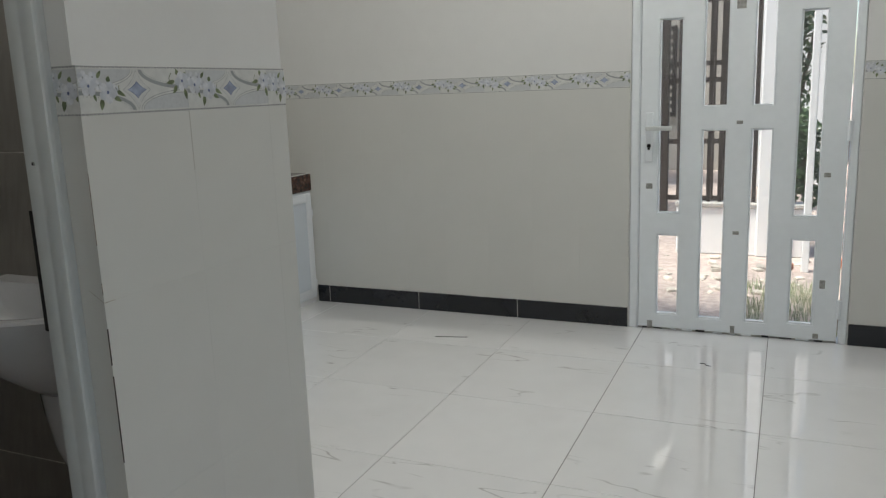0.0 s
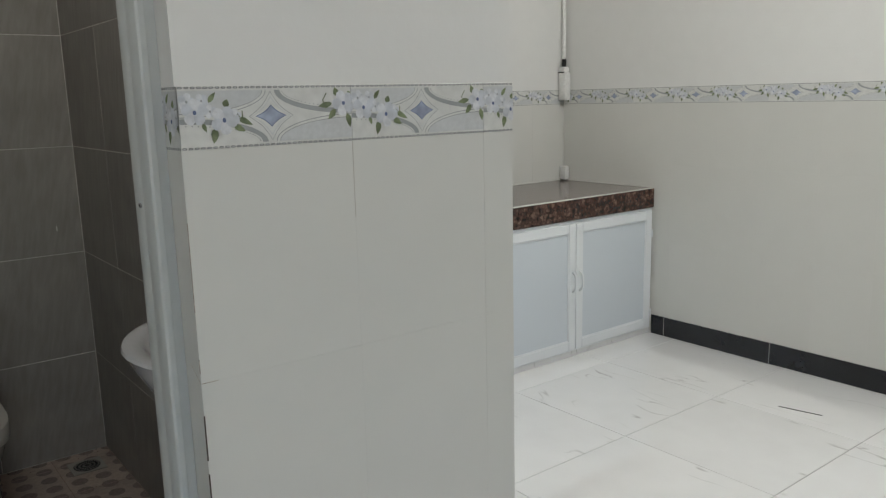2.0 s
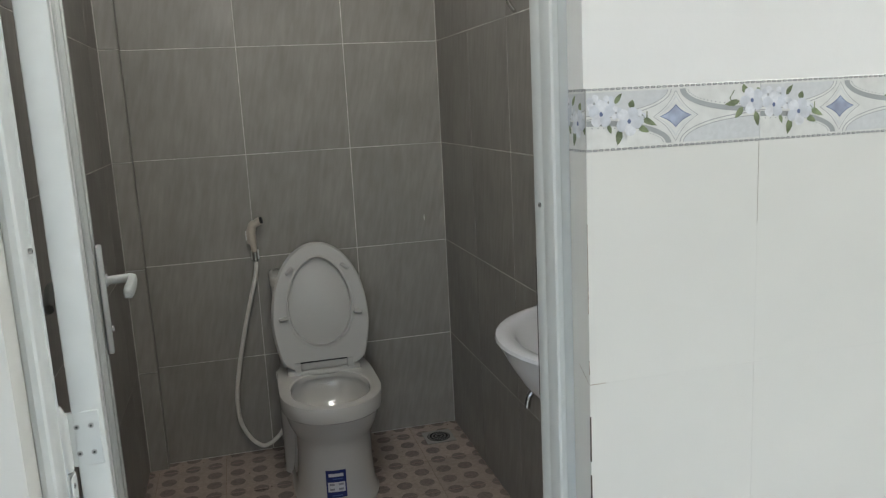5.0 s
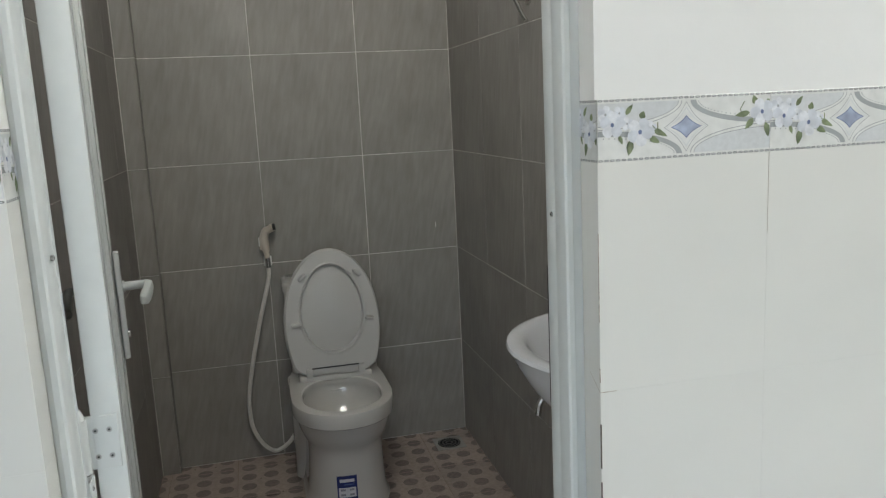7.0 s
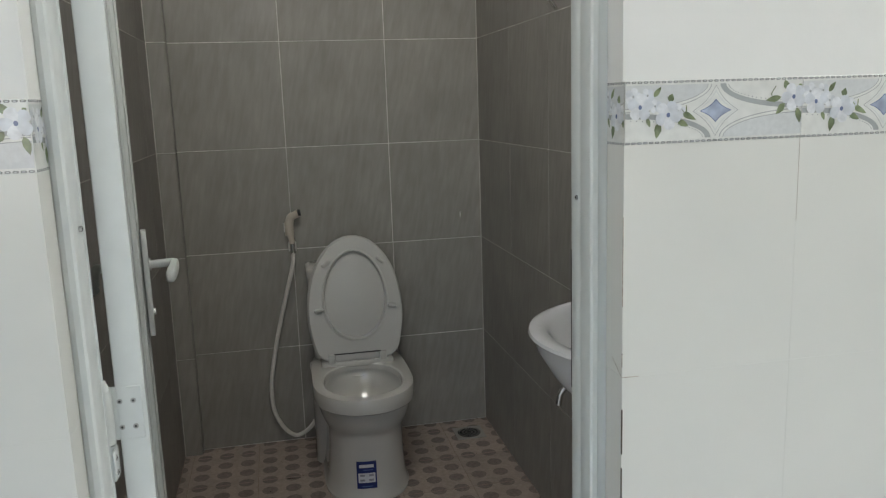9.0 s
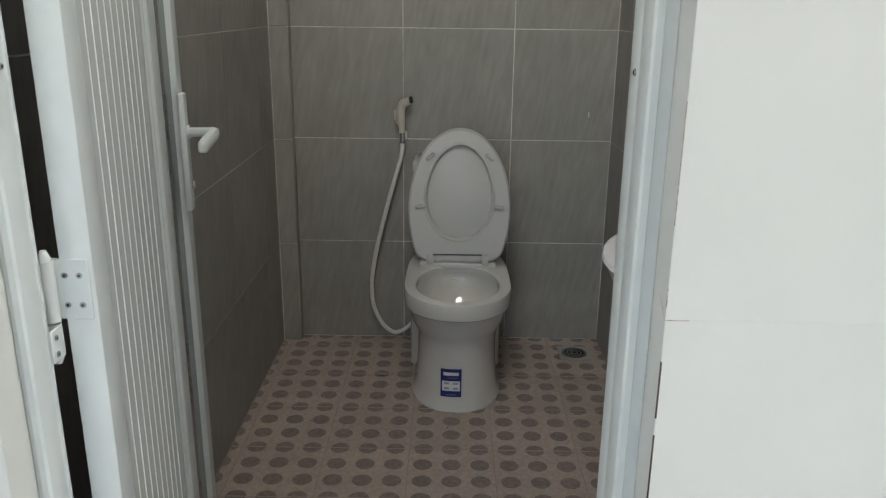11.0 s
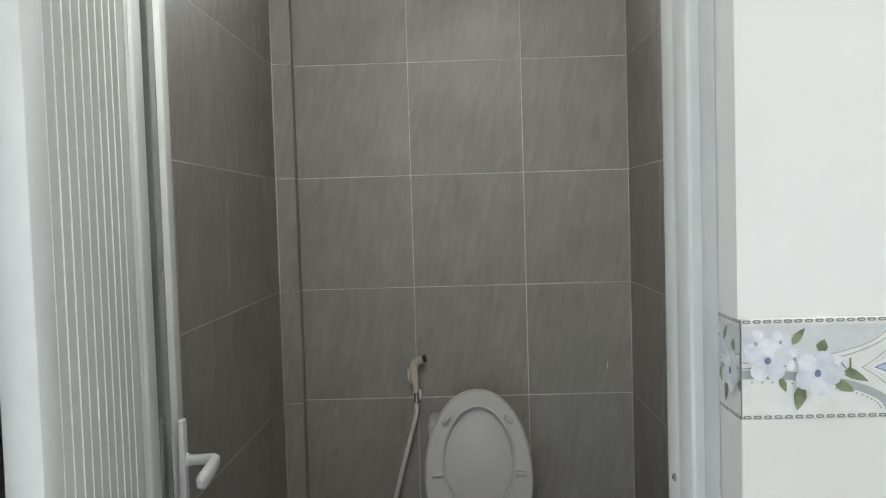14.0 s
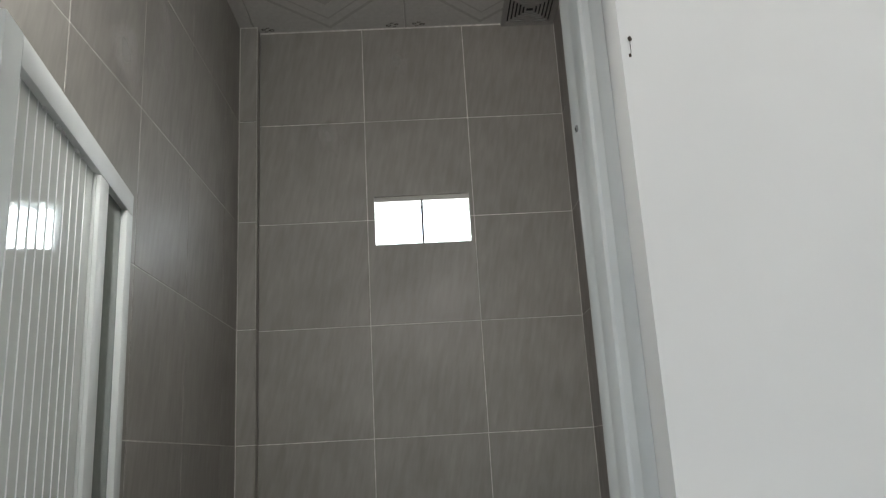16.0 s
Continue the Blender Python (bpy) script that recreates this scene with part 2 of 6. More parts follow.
HOSE_W = surface("white_hose_plastic", (0.66, 0.64, 0.60), 0.35, bump=0.1, bump_scale=600)
SPRAY_B = surface("beige_sprayer_plastic", (0.50, 0.45, 0.385), 0.3, big_amount=0.04, bump=0)
GRANITE = speckled("dark_brown_granite", [(0.010, 0.007, 0.006), (0.035, 0.018, 0.014), (0.08, 0.038, 0.028), (0.19, 0.12, 0.09)], 90, 0.14)
TOP_TILE = speckled("grey_brown_counter_top", [(0.10, 0.075, 0.068), (0.17, 0.135, 0.125), (0.22, 0.18, 0.165)], 60, 0.12)
CAB_WHITE = surface("white_cabinet_profile", (0.76, 0.79, 0.81), 0.35, big_amount=0.01, fine_amount=0.0, bump=0.0)
CAB_PANEL = surface("pale_blue_cabinet_panel", (0.62, 0.67, 0.715), 0.3, big=1.5, big_amount=0.006, fine_amount=0.0, bump=0.0, rough_var=0.01)
WHITE_PLASTIC = surface("white_conduit_plastic", (0.74, 0.74, 0.72), 0.4, bump=0.02)
CRACK = surface("brown_joint_dirt", (0.38, 0.34, 0.29), 0.9, fine=300, fine_amount=0.5)
GRIME = surface("rust_brown_spot", (0.06, 0.045, 0.035), 0.85, fine=120, fine_amount=0.4)


def smear(name, color, strength):
    """A patch of painted glare that fades out towards its ragged edge, one unit across."""
    m = bpy.data.materials.new(name)
    n, l, b = nodes_of(m)
    tc, dist, noise_t, info, add = n.new("ShaderNodeTexCoord"), n.new("ShaderNodeVectorMath"), n.new("ShaderNodeTexNoise"), n.new("ShaderNodeObjectInfo"), n.new("ShaderNodeVectorMath")
    sub, rng, mul = n.new("ShaderNodeMath"), n.new("ShaderNodeMapRange"), n.new("ShaderNodeMath")
    dist.operation = "LENGTH"
    l.new(tc.outputs["Object"], dist.inputs[0])
    l.new(tc.outputs["Object"], add.inputs[0])
    l.new(info.outputs["Random"], add.inputs[1])
    noise_t.inputs["Scale"].default_value, noise_t.inputs["Detail"].default_value = 2.2, 2
    l.new(add.outputs[0], noise_t.inputs["Vector"])
    sub.operation = "SUBTRACT"
    l.new(noise_t.outputs[0], sub.inputs[0])
    l.new(dist.outputs["Value"], sub.inputs[1])
    rng.inputs[1].default_value, rng.inputs[2].default_value = 0.0, 0.45
    l.new(sub.outputs[0], rng.inputs[0])
    mul.operation, mul.inputs[1].default_value = "MULTIPLY", strength
    l.new(rng.outputs[0], mul.inputs[0])
    l.new(mul.outputs[0], b.inputs["Alpha"])
    b.inputs["Base Color"].default_value = rgb(color)
    b.inputs["Roughness"].default_value = 0.8
    return m


GLARE = smear("painted_glare", (0.60, 0.58, 0.55), 0.4)
VENT_P = surface("grey_vent_plastic", (0.34, 0.33, 0.31), 0.5)
CEIL_LINE = surface("grey_ceiling_print", (0.42, 0.41, 0.39), 0.6)
CEIL_BATH = surface("plastic_ceiling_panel", (0.52, 0.51, 0.49), 0.45, big_amount=0.03, bump=0.02)
BROWN_PRINT = surface("brown_ceiling_print", (0.055, 0.04, 0.032), 0.6)
FR_CREAM = surface("frieze_cream", (0.645, 0.65, 0.625), 0.16, big=5, big_amount=0.03, bump=0.02)
FR_GREY = surface("frieze_pale_grey", (0.56, 0.575, 0.58), 0.16, big=8, big_amount=0.04, fine=160, fine_amount=0.05, bump=0.02)
FR_BAND = surface("frieze_grey_band", (0.335, 0.35, 0.35), 0.16, big=9, big_amount=0.08, bump=0.02)
FR_CHAIN = surface("frieze_chain_grey", (0.20, 0.205, 0.20), 0.2, bump=0.02)
FR_BLUE = surface("frieze_dusty_blue", (0.33, 0.37, 0.48), 0.15, big=30, big_amount=0.25, bump=0.02)
FR_BLUE_D = surface("frieze_dark_blue", (0.13, 0.16, 0.27), 0.15, bump=0.02)
FR_PETAL = surface("frieze_pale_blue_petal", (0.645, 0.66, 0.685), 0.15, big=70, big_amount=0.14, fine=200, fine_amount=0.06, bump=0.02)
FR_PETAL_D = surface("frieze_shaded_petal", (0.56, 0.585, 0.625), 0.15, big=70, big_amount=0.14, bump=0.02)
FR_LEAF = surface("frieze_leaf_green", (0.18, 0.215, 0.125), 0.16, big=60, big_amount=0.35, bump=0.02)
PANE = clear_glass("clear_glass", (0.93, 0.96, 0.96))
BLOCK_GLASS = clear_glass("glass_block", (0.93, 0.97, 0.98), 0.08, 0.06)
SKY_GLOW = bpy.data.materials.new("bright_sky")
_n, _l, _p = nodes_of(SKY_GLOW)
_p.inputs["Base Color"].default_value = (0.8, 0.85, 0.9, 1)
_p.inputs["Emission Color"].default_value = (0.93, 0.97, 1.0, 1)
_p.inputs["Emission Strength"].default_value = 1.15
LABEL_BLUE = surface("blue_label", (0.012, 0.022, 0.13), 0.3, bump=0)
STICKER = surface("blue_green_sticker", (0.02, 0.12, 0.13), 0.3, bump=0)
LABEL_PALE = surface("pale_blue_label_print", (0.10, 0.16, 0.36), 0.4, bump=0)
LABEL_GREY = surface("grey_label_print", (0.30, 0.30, 0.34), 0.4, bump=0)
LABEL_WHITE = surface("white_label_print", (0.62, 0.62, 0.66), 0.4, bump=0)
SAND = surface("pale_sandy_soil", (0.48, 0.385, 0.34), 0.95, big=1.6, big_amount=0.22, fine=22, fine_amount=0.3, bump=1.0, bump_scale=14)
CONCRETE = surface("pale_concrete", (0.50, 0.48, 0.45), 0.9, big=1.2, big_amount=0.1, bump=0.5, bump_scale=60)
RENDER_W = surface("whitewashed_render", (0.85, 0.85, 0.85), 0.8, big=1.0, big_amount=0.06, bump=0.4, bump_scale=50)
CREAM_R = surface("cream_render", (0.46, 0.425, 0.375), 0.8, big=1.0, big_amount=0.06, bump=0.3, bump_scale=50)
IRON = surface("dark_brown_painted_iron", (0.035, 0.026, 0.022), 0.45, big_amount=0.15)
BRICK = surface("broken_red_brick", (0.42, 0.17, 0.10), 0.9, big=8, big_amount=0.2, fine=60, fine_amount=0.2, bump=0.6, bump_scale=90, per_piece=0.2)
STONE = surface("pale_rubble", (0.60, 0.54, 0.47), 0.9, big=8, big_amount=0.2, fine=60, fine_amount=0.2, bump=0.6, bump_scale=90, per_piece=0.25)
GRASS = surface("grass_blade", (0.29, 0.33, 0.18), 0.6, big=6, big_amount=0.3, bump=0)
LEAF = surface("green_leaf", (0.05, 0.095, 0.03), 0.45, big=5, big_amount=0.4, bump=0)
BARK = surface("brown_bark", (0.10, 0.075, 0.05), 0.9, bump=0.8, bump_scale=60)
ROOF = surface("grey_roof_sheet", (0.30, 0.30, 0.31), 0.5)


# ---- building helpers ----
def finish(ob, bm, mats, smooth=False):
    bmesh.ops.recalc_face_normals(bm, faces=bm.faces[:])
    me = ob.data
    bm.to_mesh(me)
    bm.free()
    for m in mats if isinstance(mats, (list, tuple)) else [mats]:
        me.materials.append(m)
    if smooth:
        for p in me.polygons:
            p.use_smooth = True
        me.set_sharp_from_angle(angle=radians(smooth if smooth is not True else 40))
    return ob


def mesh_ob(name, bm, mats, smooth=False):
    return finish(new(name, bpy.data.meshes.new(name)), bm, mats, smooth)


def part(name, bm, mats, parent, label="", smooth=False):
    ob = mesh_ob(name, bm, mats, smooth)
    ob.parent = parent
    ob.matrix_parent_inverse = parent.matrix_world.inverted()
    return tagged(ob, label)


def thing(name, place, label, category, group="", kind=""):
    ob = new(name)
    ob.empty_display_size = 0.05
    ob.location = place
    bpy.context.view_layer.update()
    return tagged(ob, label, category, group, kind)


def box(bm, x0, y0, z0, x1, y1, z1, bevel=0.0, mi=0, seg=1):
    r = bmesh.ops.create_cube(bm, size=1.0, matrix=Matrix.Translation(((x0 + x1) / 2, (y0 + y1) / 2, (z0 + z1) / 2)) @ Matrix.Diagonal((abs(x1 - x0), abs(y1 - y0), abs(z1 - z0), 1)))
    vs = r["verts"]
    fs = {f for v in vs for f in v.link_faces}
    for f in fs:
        f.material_index = mi
    if bevel:
        es = list({e for v in vs for e in v.link_edges})
        bmesh.ops.bevel(bm, geom=es, offset=bevel, segments=seg, affect="EDGES", profile=0.5)
    return bm


def boxes(*rows, bevel=0.0):
    bm = bmesh.new()
    for r in rows:
        box(bm, *r, bevel=bevel)
    return bm


def rod(bm, a, b, r, sides=12, mi=0, r2=None):
    a, b = Vector(a), Vector(b)
    d = b - a
    m = Matrix.Translation((a + b) / 2) @ d.to_track_quat("Z", "Y").to_matrix().to_4x4()
    res = bmesh.ops.create_cone(bm, cap_ends=True, segments=sides, radius1=r, radius2=r if r2 is None else r2, depth=d.length, matrix=m)
    for f in {f for v in res["verts"] for f in v.link_faces}:
        f.material_index = mi
    return bm


def loft(bm, rings, cap0=True, cap1=True, mi=0, closed=True):
    rows = [[bm.verts.new(p) for p in ring] for ring in rings]
    n = len(rows[0])
    for a, b in zip(rows, rows[1:]):
        for i in range(n if closed else n - 1):
            f = bm.faces.new((a[i], a[(i + 1) % n], b[(i + 1) % n], b[i]))
            f.material_index = mi
    if cap0:
        bm.faces.new(rows[0][::-1]).material_index = mi
    if cap1:
        bm.faces.new(rows[-1]).material_index = mi
    return rows


def smooth_path(points, per=8):
    """Points along a smooth line through the given ones."""
    p = [Vector(q) for q in points]
    p = [2 * p[0] - p[1]] + p + [2 * p[-1] - p[-2]]
    out = []
    for i in range(1, len(p) - 2):
        for k in range(per):
            t = k / per
            out.append(0.5 * (2 * p[i] + (p[i + 1] - p[i - 1]) * t + (2 * p[i - 1] - 5 * p[i] + 4 * p[i + 1] - p[i + 2]) * t * t + (3 * p[i] - p[i - 1] - 3 * p[i + 1] + p[i + 2]) * t ** 3))
    return out + [p[-2]]


def tube(bm, points, r, sides=10, mi=0, taper=None):
    rings, side = [], Vector((0.3, 0.5, 0.8))
    for i, q in enumerate(points):
        d = (points[min(i + 1, len(points) - 1)] - points[max(i - 1, 0)]).normalized()
        u = (side - d * side.dot(d)).normalized()
        w = d.cross(u)
        side = u
        k = r if taper is None else r + (taper - r) * i / (len(points) - 1)
        rings.append([q + k * (math.cos(2 * math.pi * j / sides) * u + math.sin(2 * math.pi * j / sides) * w) for j in range(sides)])
    loft(bm, rings, mi=mi)
    return bm


EAST, NORTH_FACE, SOUTH_FACE, UP = "east", "toward_south", "toward_north", "up"
TURNS = {
    EAST: Matrix(((0, 0, 1, 0), (1, 0, 0, 0), (0, 1, 0, 0), (0, 0, 0, 1))),
    NORTH_FACE: Matrix(((1, 0, 0, 0), (0, 0, -1, 0), (0, 1, 0, 0), (0, 0, 0, 1))),
    SOUTH_FACE: Matrix(((-1, 0, 0, 0), (0, 0, 1, 0), (0, 1, 0, 0), (0, 0, 0, 1))),
    UP: Matrix.Identity(4),
}
TILES = {}


def tile_mesh(name, w, h, t, bevel, mat):
    """A tile of that size, its face at z = 0 and its back at -t, shared by all alike ones."""
    key = (name, round(w, 4), round(h, 4), t)
    if key not in TILES:
        bm = bmesh.new()
        b = bevel
        rings = []
        for d, z in ((0, -t), (0, -b), (b, 0)):
            x, y = w / 2 - d, h / 2 - d
            rings.append([(-x, -y, z), (x, -y, z), (x, y, z), (-x, y, z)])
        loft(bm, rings)
        me = bpy.data.meshes.new(name)
        bm.to_mesh(me)
        bm.free()
        me.materials.append(mat)
        TILES[key] = me
    return TILES[key]


def lay(name, me, place, turn, parent, wobble=0.0):
    ob = new(name, me)
    ob.parent = parent
    tip = pose(0, 0, 0, random.uniform(-wobble, wobble), random.uniform(-wobble, wobble), 0) if wobble else Matrix.Identity(4)
    ob.matrix_local = Matrix.Translation(place) @ TURNS[turn] @ tip
    return ob


# ---- large structure ----
PX = -0.890          # tiled face of the partition
BACK = -3.085        # tiled face of the bathroom's end wall
BY0, BY1 = -0.062, 1.187
BZ = -0.067          # bathroom floor
NY = 3.845           # tiled face of the wall with the entrance door
JL, JR = 0.110, 0.806    # tiled reveals of the bathroom doorway
HEAD = 1.995
FR0, FR1 = 1.223, 1.303  # frieze


def structure(name, bm, mats, label="", category="wall"):
    return tagged(mesh_ob(name, bm, mats), label, category, kind="structure")


wall_partition = structure("wall_partition", boxes(
    (-0.99, -2.7, -0.2, PX - 0.006, JL - 0.008, 3.32),
    (-0.99, JR + 0.008, -0.2, PX - 0.006, 1.38, 3.32),
    # Gap above the door head, added for the unseen bathroom lamp.
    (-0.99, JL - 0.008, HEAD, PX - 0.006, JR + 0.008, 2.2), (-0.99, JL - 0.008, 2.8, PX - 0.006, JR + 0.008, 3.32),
    (-0.943, JR, FR1, PX - 0.006, JR + 0.008, HEAD),
    (-0.943, JL - 0.008, FR1, PX - 0.006, JL, HEAD)), PLASTER, "white partition wall, tiled below and painted above")
wall_west = structure("wall_west", boxes(
    (-3.26, -0.3, -0.2, -3.1, 0.434, 3.32), (-3.26, 0.804, -0.2, -3.1, 3.97, 3.32),
    (-3.26, 0.434, -0.2, -3.1, 0.804, 2.231), (-3.26, 0.434, 2.431, -3.1, 0.804, 3.32)), PLASTER, "white outer wall with a small high opening")
wall_north = structure("wall_north", boxes(
    (-3.1, NY + 0.006, -0.2, -0.562, 3.985, 3.32), (0.452, NY + 0.006, -0.2, 2.9, 3.985, 3.32),
    (-0.562, NY + 0.006, 2.12, 0.452, 3.985, 3.32)), PLASTER, "white wall with the entrance door, tiled below")
# Unseen wall; its opening is added to carry the east lamp.
wall_east = structure("wall_east", boxes(
    (2.75, -2.7, -0.2, 2.9, -2.0, 3.32), (2.75, 0.4, -0.2, 2.9, NY + 0.006, 3.32), (2.75, -2.0, 2.4, 2.9, 0.4, 3.32), (2.75, -2.0, -0.2, 2.9, 0.4, 0.95)), PLASTER, "white painted wall with an added opening for an unseen lamp")
wall_south = structure("wall_south", boxes((-0.99, -2.85, -0.2, 2.9, -2.7, 3.32)), PLASTER, "plain white painted wall")
wall_bath_north = structure("wall_bath_north", boxes((-3.1, BY1 + 0.012, -0.2, -0.99, 1.38, 3.32)), GREY_GROUT, "bathroom side wall lined with grey tiles")
wall_bath_south = structure("wall_bath_south", boxes((-3.1, -0.3, -0.2, -0.99, BY0 - 0.012, 3.32)), GREY_GROUT, "bathroom side wall lined with grey tiles")
wall_bath_end = structure("wall_bath_end", boxes(
    (-3.1, BY0 - 0.012, -0.2, BACK - 0.0010, 0.438, 3.14), (-3.1, 0.801, -0.2, BACK - 0.0010, BY1 + 0.012, 3.14),
    (-3.1, 0.438, -0.2, BACK - 0.0010, 0.801, 2.235), (-3.1, 0.438, 2.427, BACK - 0.0010, 0.801, 3.14)), GREY_GROUT, "bathroom end wall lined with grey tiles")
wall_bath_bed_n = structure("wall_bath_bed_north", boxes((BACK - 0.0010, BY1 + 0.0010, -0.2, -0.99, BY1 + 0.012, 3.14)), GREY_GROUT, "grout bed of grey wall tiles")
wall_bath_bed_s = structure("wall_bath_bed_south", boxes((BACK - 0.0010, BY0 - 0.012, -0.2, -0.99, BY0 - 0.0010, 3.14)), GREY_GROUT, "grout bed of grey wall tiles")
# The hole in the ceiling is added to hold the unseen kitchen lamp.
ceiling = structure("ceiling", boxes((-3.26, -2.85, 3.32, 2.9, 2.08, 3.42), (-3.26, 3.22, 3.32, 2.9, 3.985, 3.42), (-3.26, 2.08, 3.32, -1.65, 3.22, 3.42), (0.65, 2.08, 3.32, 2.9, 3.22, 3.42)), CEIL_PAINT, "white painted ceiling with an added hole for an unseen lamp", "ceiling")
floor = structure("floor", boxes((-0.99, -2.7, -0.2, 2.9, 3.985, -0.0016), (-3.1, 1.38, -0.2, -0.99, 3.985, -0.0016)), FLOOR_GROUT, "polished white marble-look floor tiles with thin dark joints", "floor")
bath_floor = structure("bathroom_floor", boxes((-3.1, BY0 - 0.012, -0.25, -0.99, BY1 + 0.012, BZ - 0.0015)), BATH_GROUT, "pinkish brown bathroom floor tiles with dark round spots", "floor")

# Opaque cap, out of view, added to keep sun out of the hole.
structure("roof_light", boxes((-1.9, 1.9, 3.45, 0.9, 3.4, 3.47)), CEIL_PAINT, "opaque cap added over the ceiling hole to block sun", "roof light")


# bathroom ceiling: square plastic panels with a printed diamond, in one mesh
def bath_ceiling():
    bm = bmesh.new()
    z = 3.14
    for y0 in (-0.61, -0.01, 0.59):
        for x0 in (-3.1, -2.5, -1.9, -1.3):
            a0, a1, b0, b1 = max(x0, -3.1) + 0.003, min(x0 + 0.6, -0.99) - 0.003, max(y0, BY0 - 0.01) + 0.003, min(y0 + 0.6, BY1 + 0.01) - 0.003
            if a1 > a0 and b1 > b0:
                box(bm, a0, b0, z, a1, b1, z + 0.008, 0.002, 0)
            cx, cy = x0 + 0.3, y0 + 0.3
            for r, w, mi in ((0.27, 0.020, 1), (0.20, 0.012, 1), (0.10, 0.03, 1)):
                for k in range(4):
                    a, b = k * math.pi / 2, (k + 1) * math.pi / 2
                    q = []
                    for rr in (r, r - w):
                        q.append((rr * math.cos(a), rr * math.sin(a)))
                        q.append((rr * math.cos(b), rr * math.sin(b)))
                    pts = [(cx + q[i][0], cy + q[i][1]) for i in (0, 1, 3, 2)]
                    if all(-3.095 < p[0] < -0.99 and BY0 < p[1] < BY1 for p in pts):
                        bm.faces.new([bm.verts.new((p[0], p[1], z - 0.0008)) for p in pts]).material_index = mi
            for sx in (-1, 1):
                for sy in (-1, 1):
                    px, py = cx + sx * 0.262, cy + sy * 0.250
                    if -3.09 < px < -1.0 and BY0 < py < BY1:
                        for da, db, ra, rb in ((-0.017, 0.003, 0.013, 0.008), (0.014, -0.004, 0.010, 0.007), (0.006, 0.013, 0.008, 0.0045), (-0.004, -0.014, 0.009, 0.004)):
                            for q in range(10):
                                w0, w1 = 2 * math.pi * q / 11, 2 * math.pi * (q + 1) / 11
                                ring = [(k * ra * math.cos(w), k * rb * math.sin(w)) for k, w in ((1, w0), (1, w1), (0.42, w1), (0.42, w0))]
                                bm.faces.new([bm.verts.new((px + sx * db + v, py + sy * da + u, z - 0.0011)) for u, v in ring]).material_index = 2
    box(bm, -3.1, BY0 - 0.012, z + 0.008, -0.99, BY1 + 0.012, z + 0.03, 0, 1)
    return tagged(mesh_ob("ceiling_bathroom", bm, [CEIL_BATH, CEIL_LINE, BROWN_PRINT]), "pale plastic ceiling panels with a printed diamond pattern", "ceiling", kind="structure")


bath_ceiling()


# tiled pilaster in the bathroom corner
def pilaster():
    p = tagged(mesh_ob("pilaster", boxes((BACK, BY0 + 0.0004, BZ, BACK + 0.048, 0.006, 3.139)), GREY_GROUT), "narrow tiled pilaster in the bathroom corner", "pilaster", kind="structure")
    return p


PIL = pilaster()


# bathroom high window of two glass blocks
def bath_window():
    w = tagged(mesh_ob("window_1", boxes(
        (-3.19, 0.434, 2.231, BACK - 0.001, 0.4405, 2.431), (-3.19, 0.7985, 2.231, BACK - 0.001, 0.805, 2.431),
        (-3.19, 0.4405, 2.231, BACK - 0.001, 0.7985, 2.2375), (-3.19, 0.4405, 2.4085, BACK - 0.010, 0.7985, 2.431)), CONCRETE), "small high window of two ribbed glass blocks", "window", kind="structure")
    part("joint", boxes((-3.12, 0.6155, 2.2375, BACK - 0.003, 0.6235, 2.4085)), DARK, w, "dark joint between the blocks")
    for y0, y1 in ((0.441, 0.6155), (0.6235, 0.798)):
        bm = bmesh.new()
        box(bm, -3.165, y0, 2.238, -3.10, y1, 2.408, 0.004)
        g = part("glass_block", bm, BLOCK_GLASS, w, "ribbed clear glass block")
        g.visible_shadow = False
        for k in range(15):
            rb = bmesh.new()
            yy = y0 + 0.010 + k * (y1 - y0 - 0.020) / 14
            box(rb, -3.0995, yy - 0.003, 2.378, -3.0965, yy + 0.003, 2.402, 0.001)
            part("rib", rb, RIB_GREY, g).visible_shadow = False
    return w


bath_window()
tagged(mesh_ob("backdrop_sky", boxes((-4.6, -1.4, 0.8, -4.55, 2.6, 5.2)), SKY_GLOW), "bright overcast sky outside the bathroom window", "sky", kind="structure")


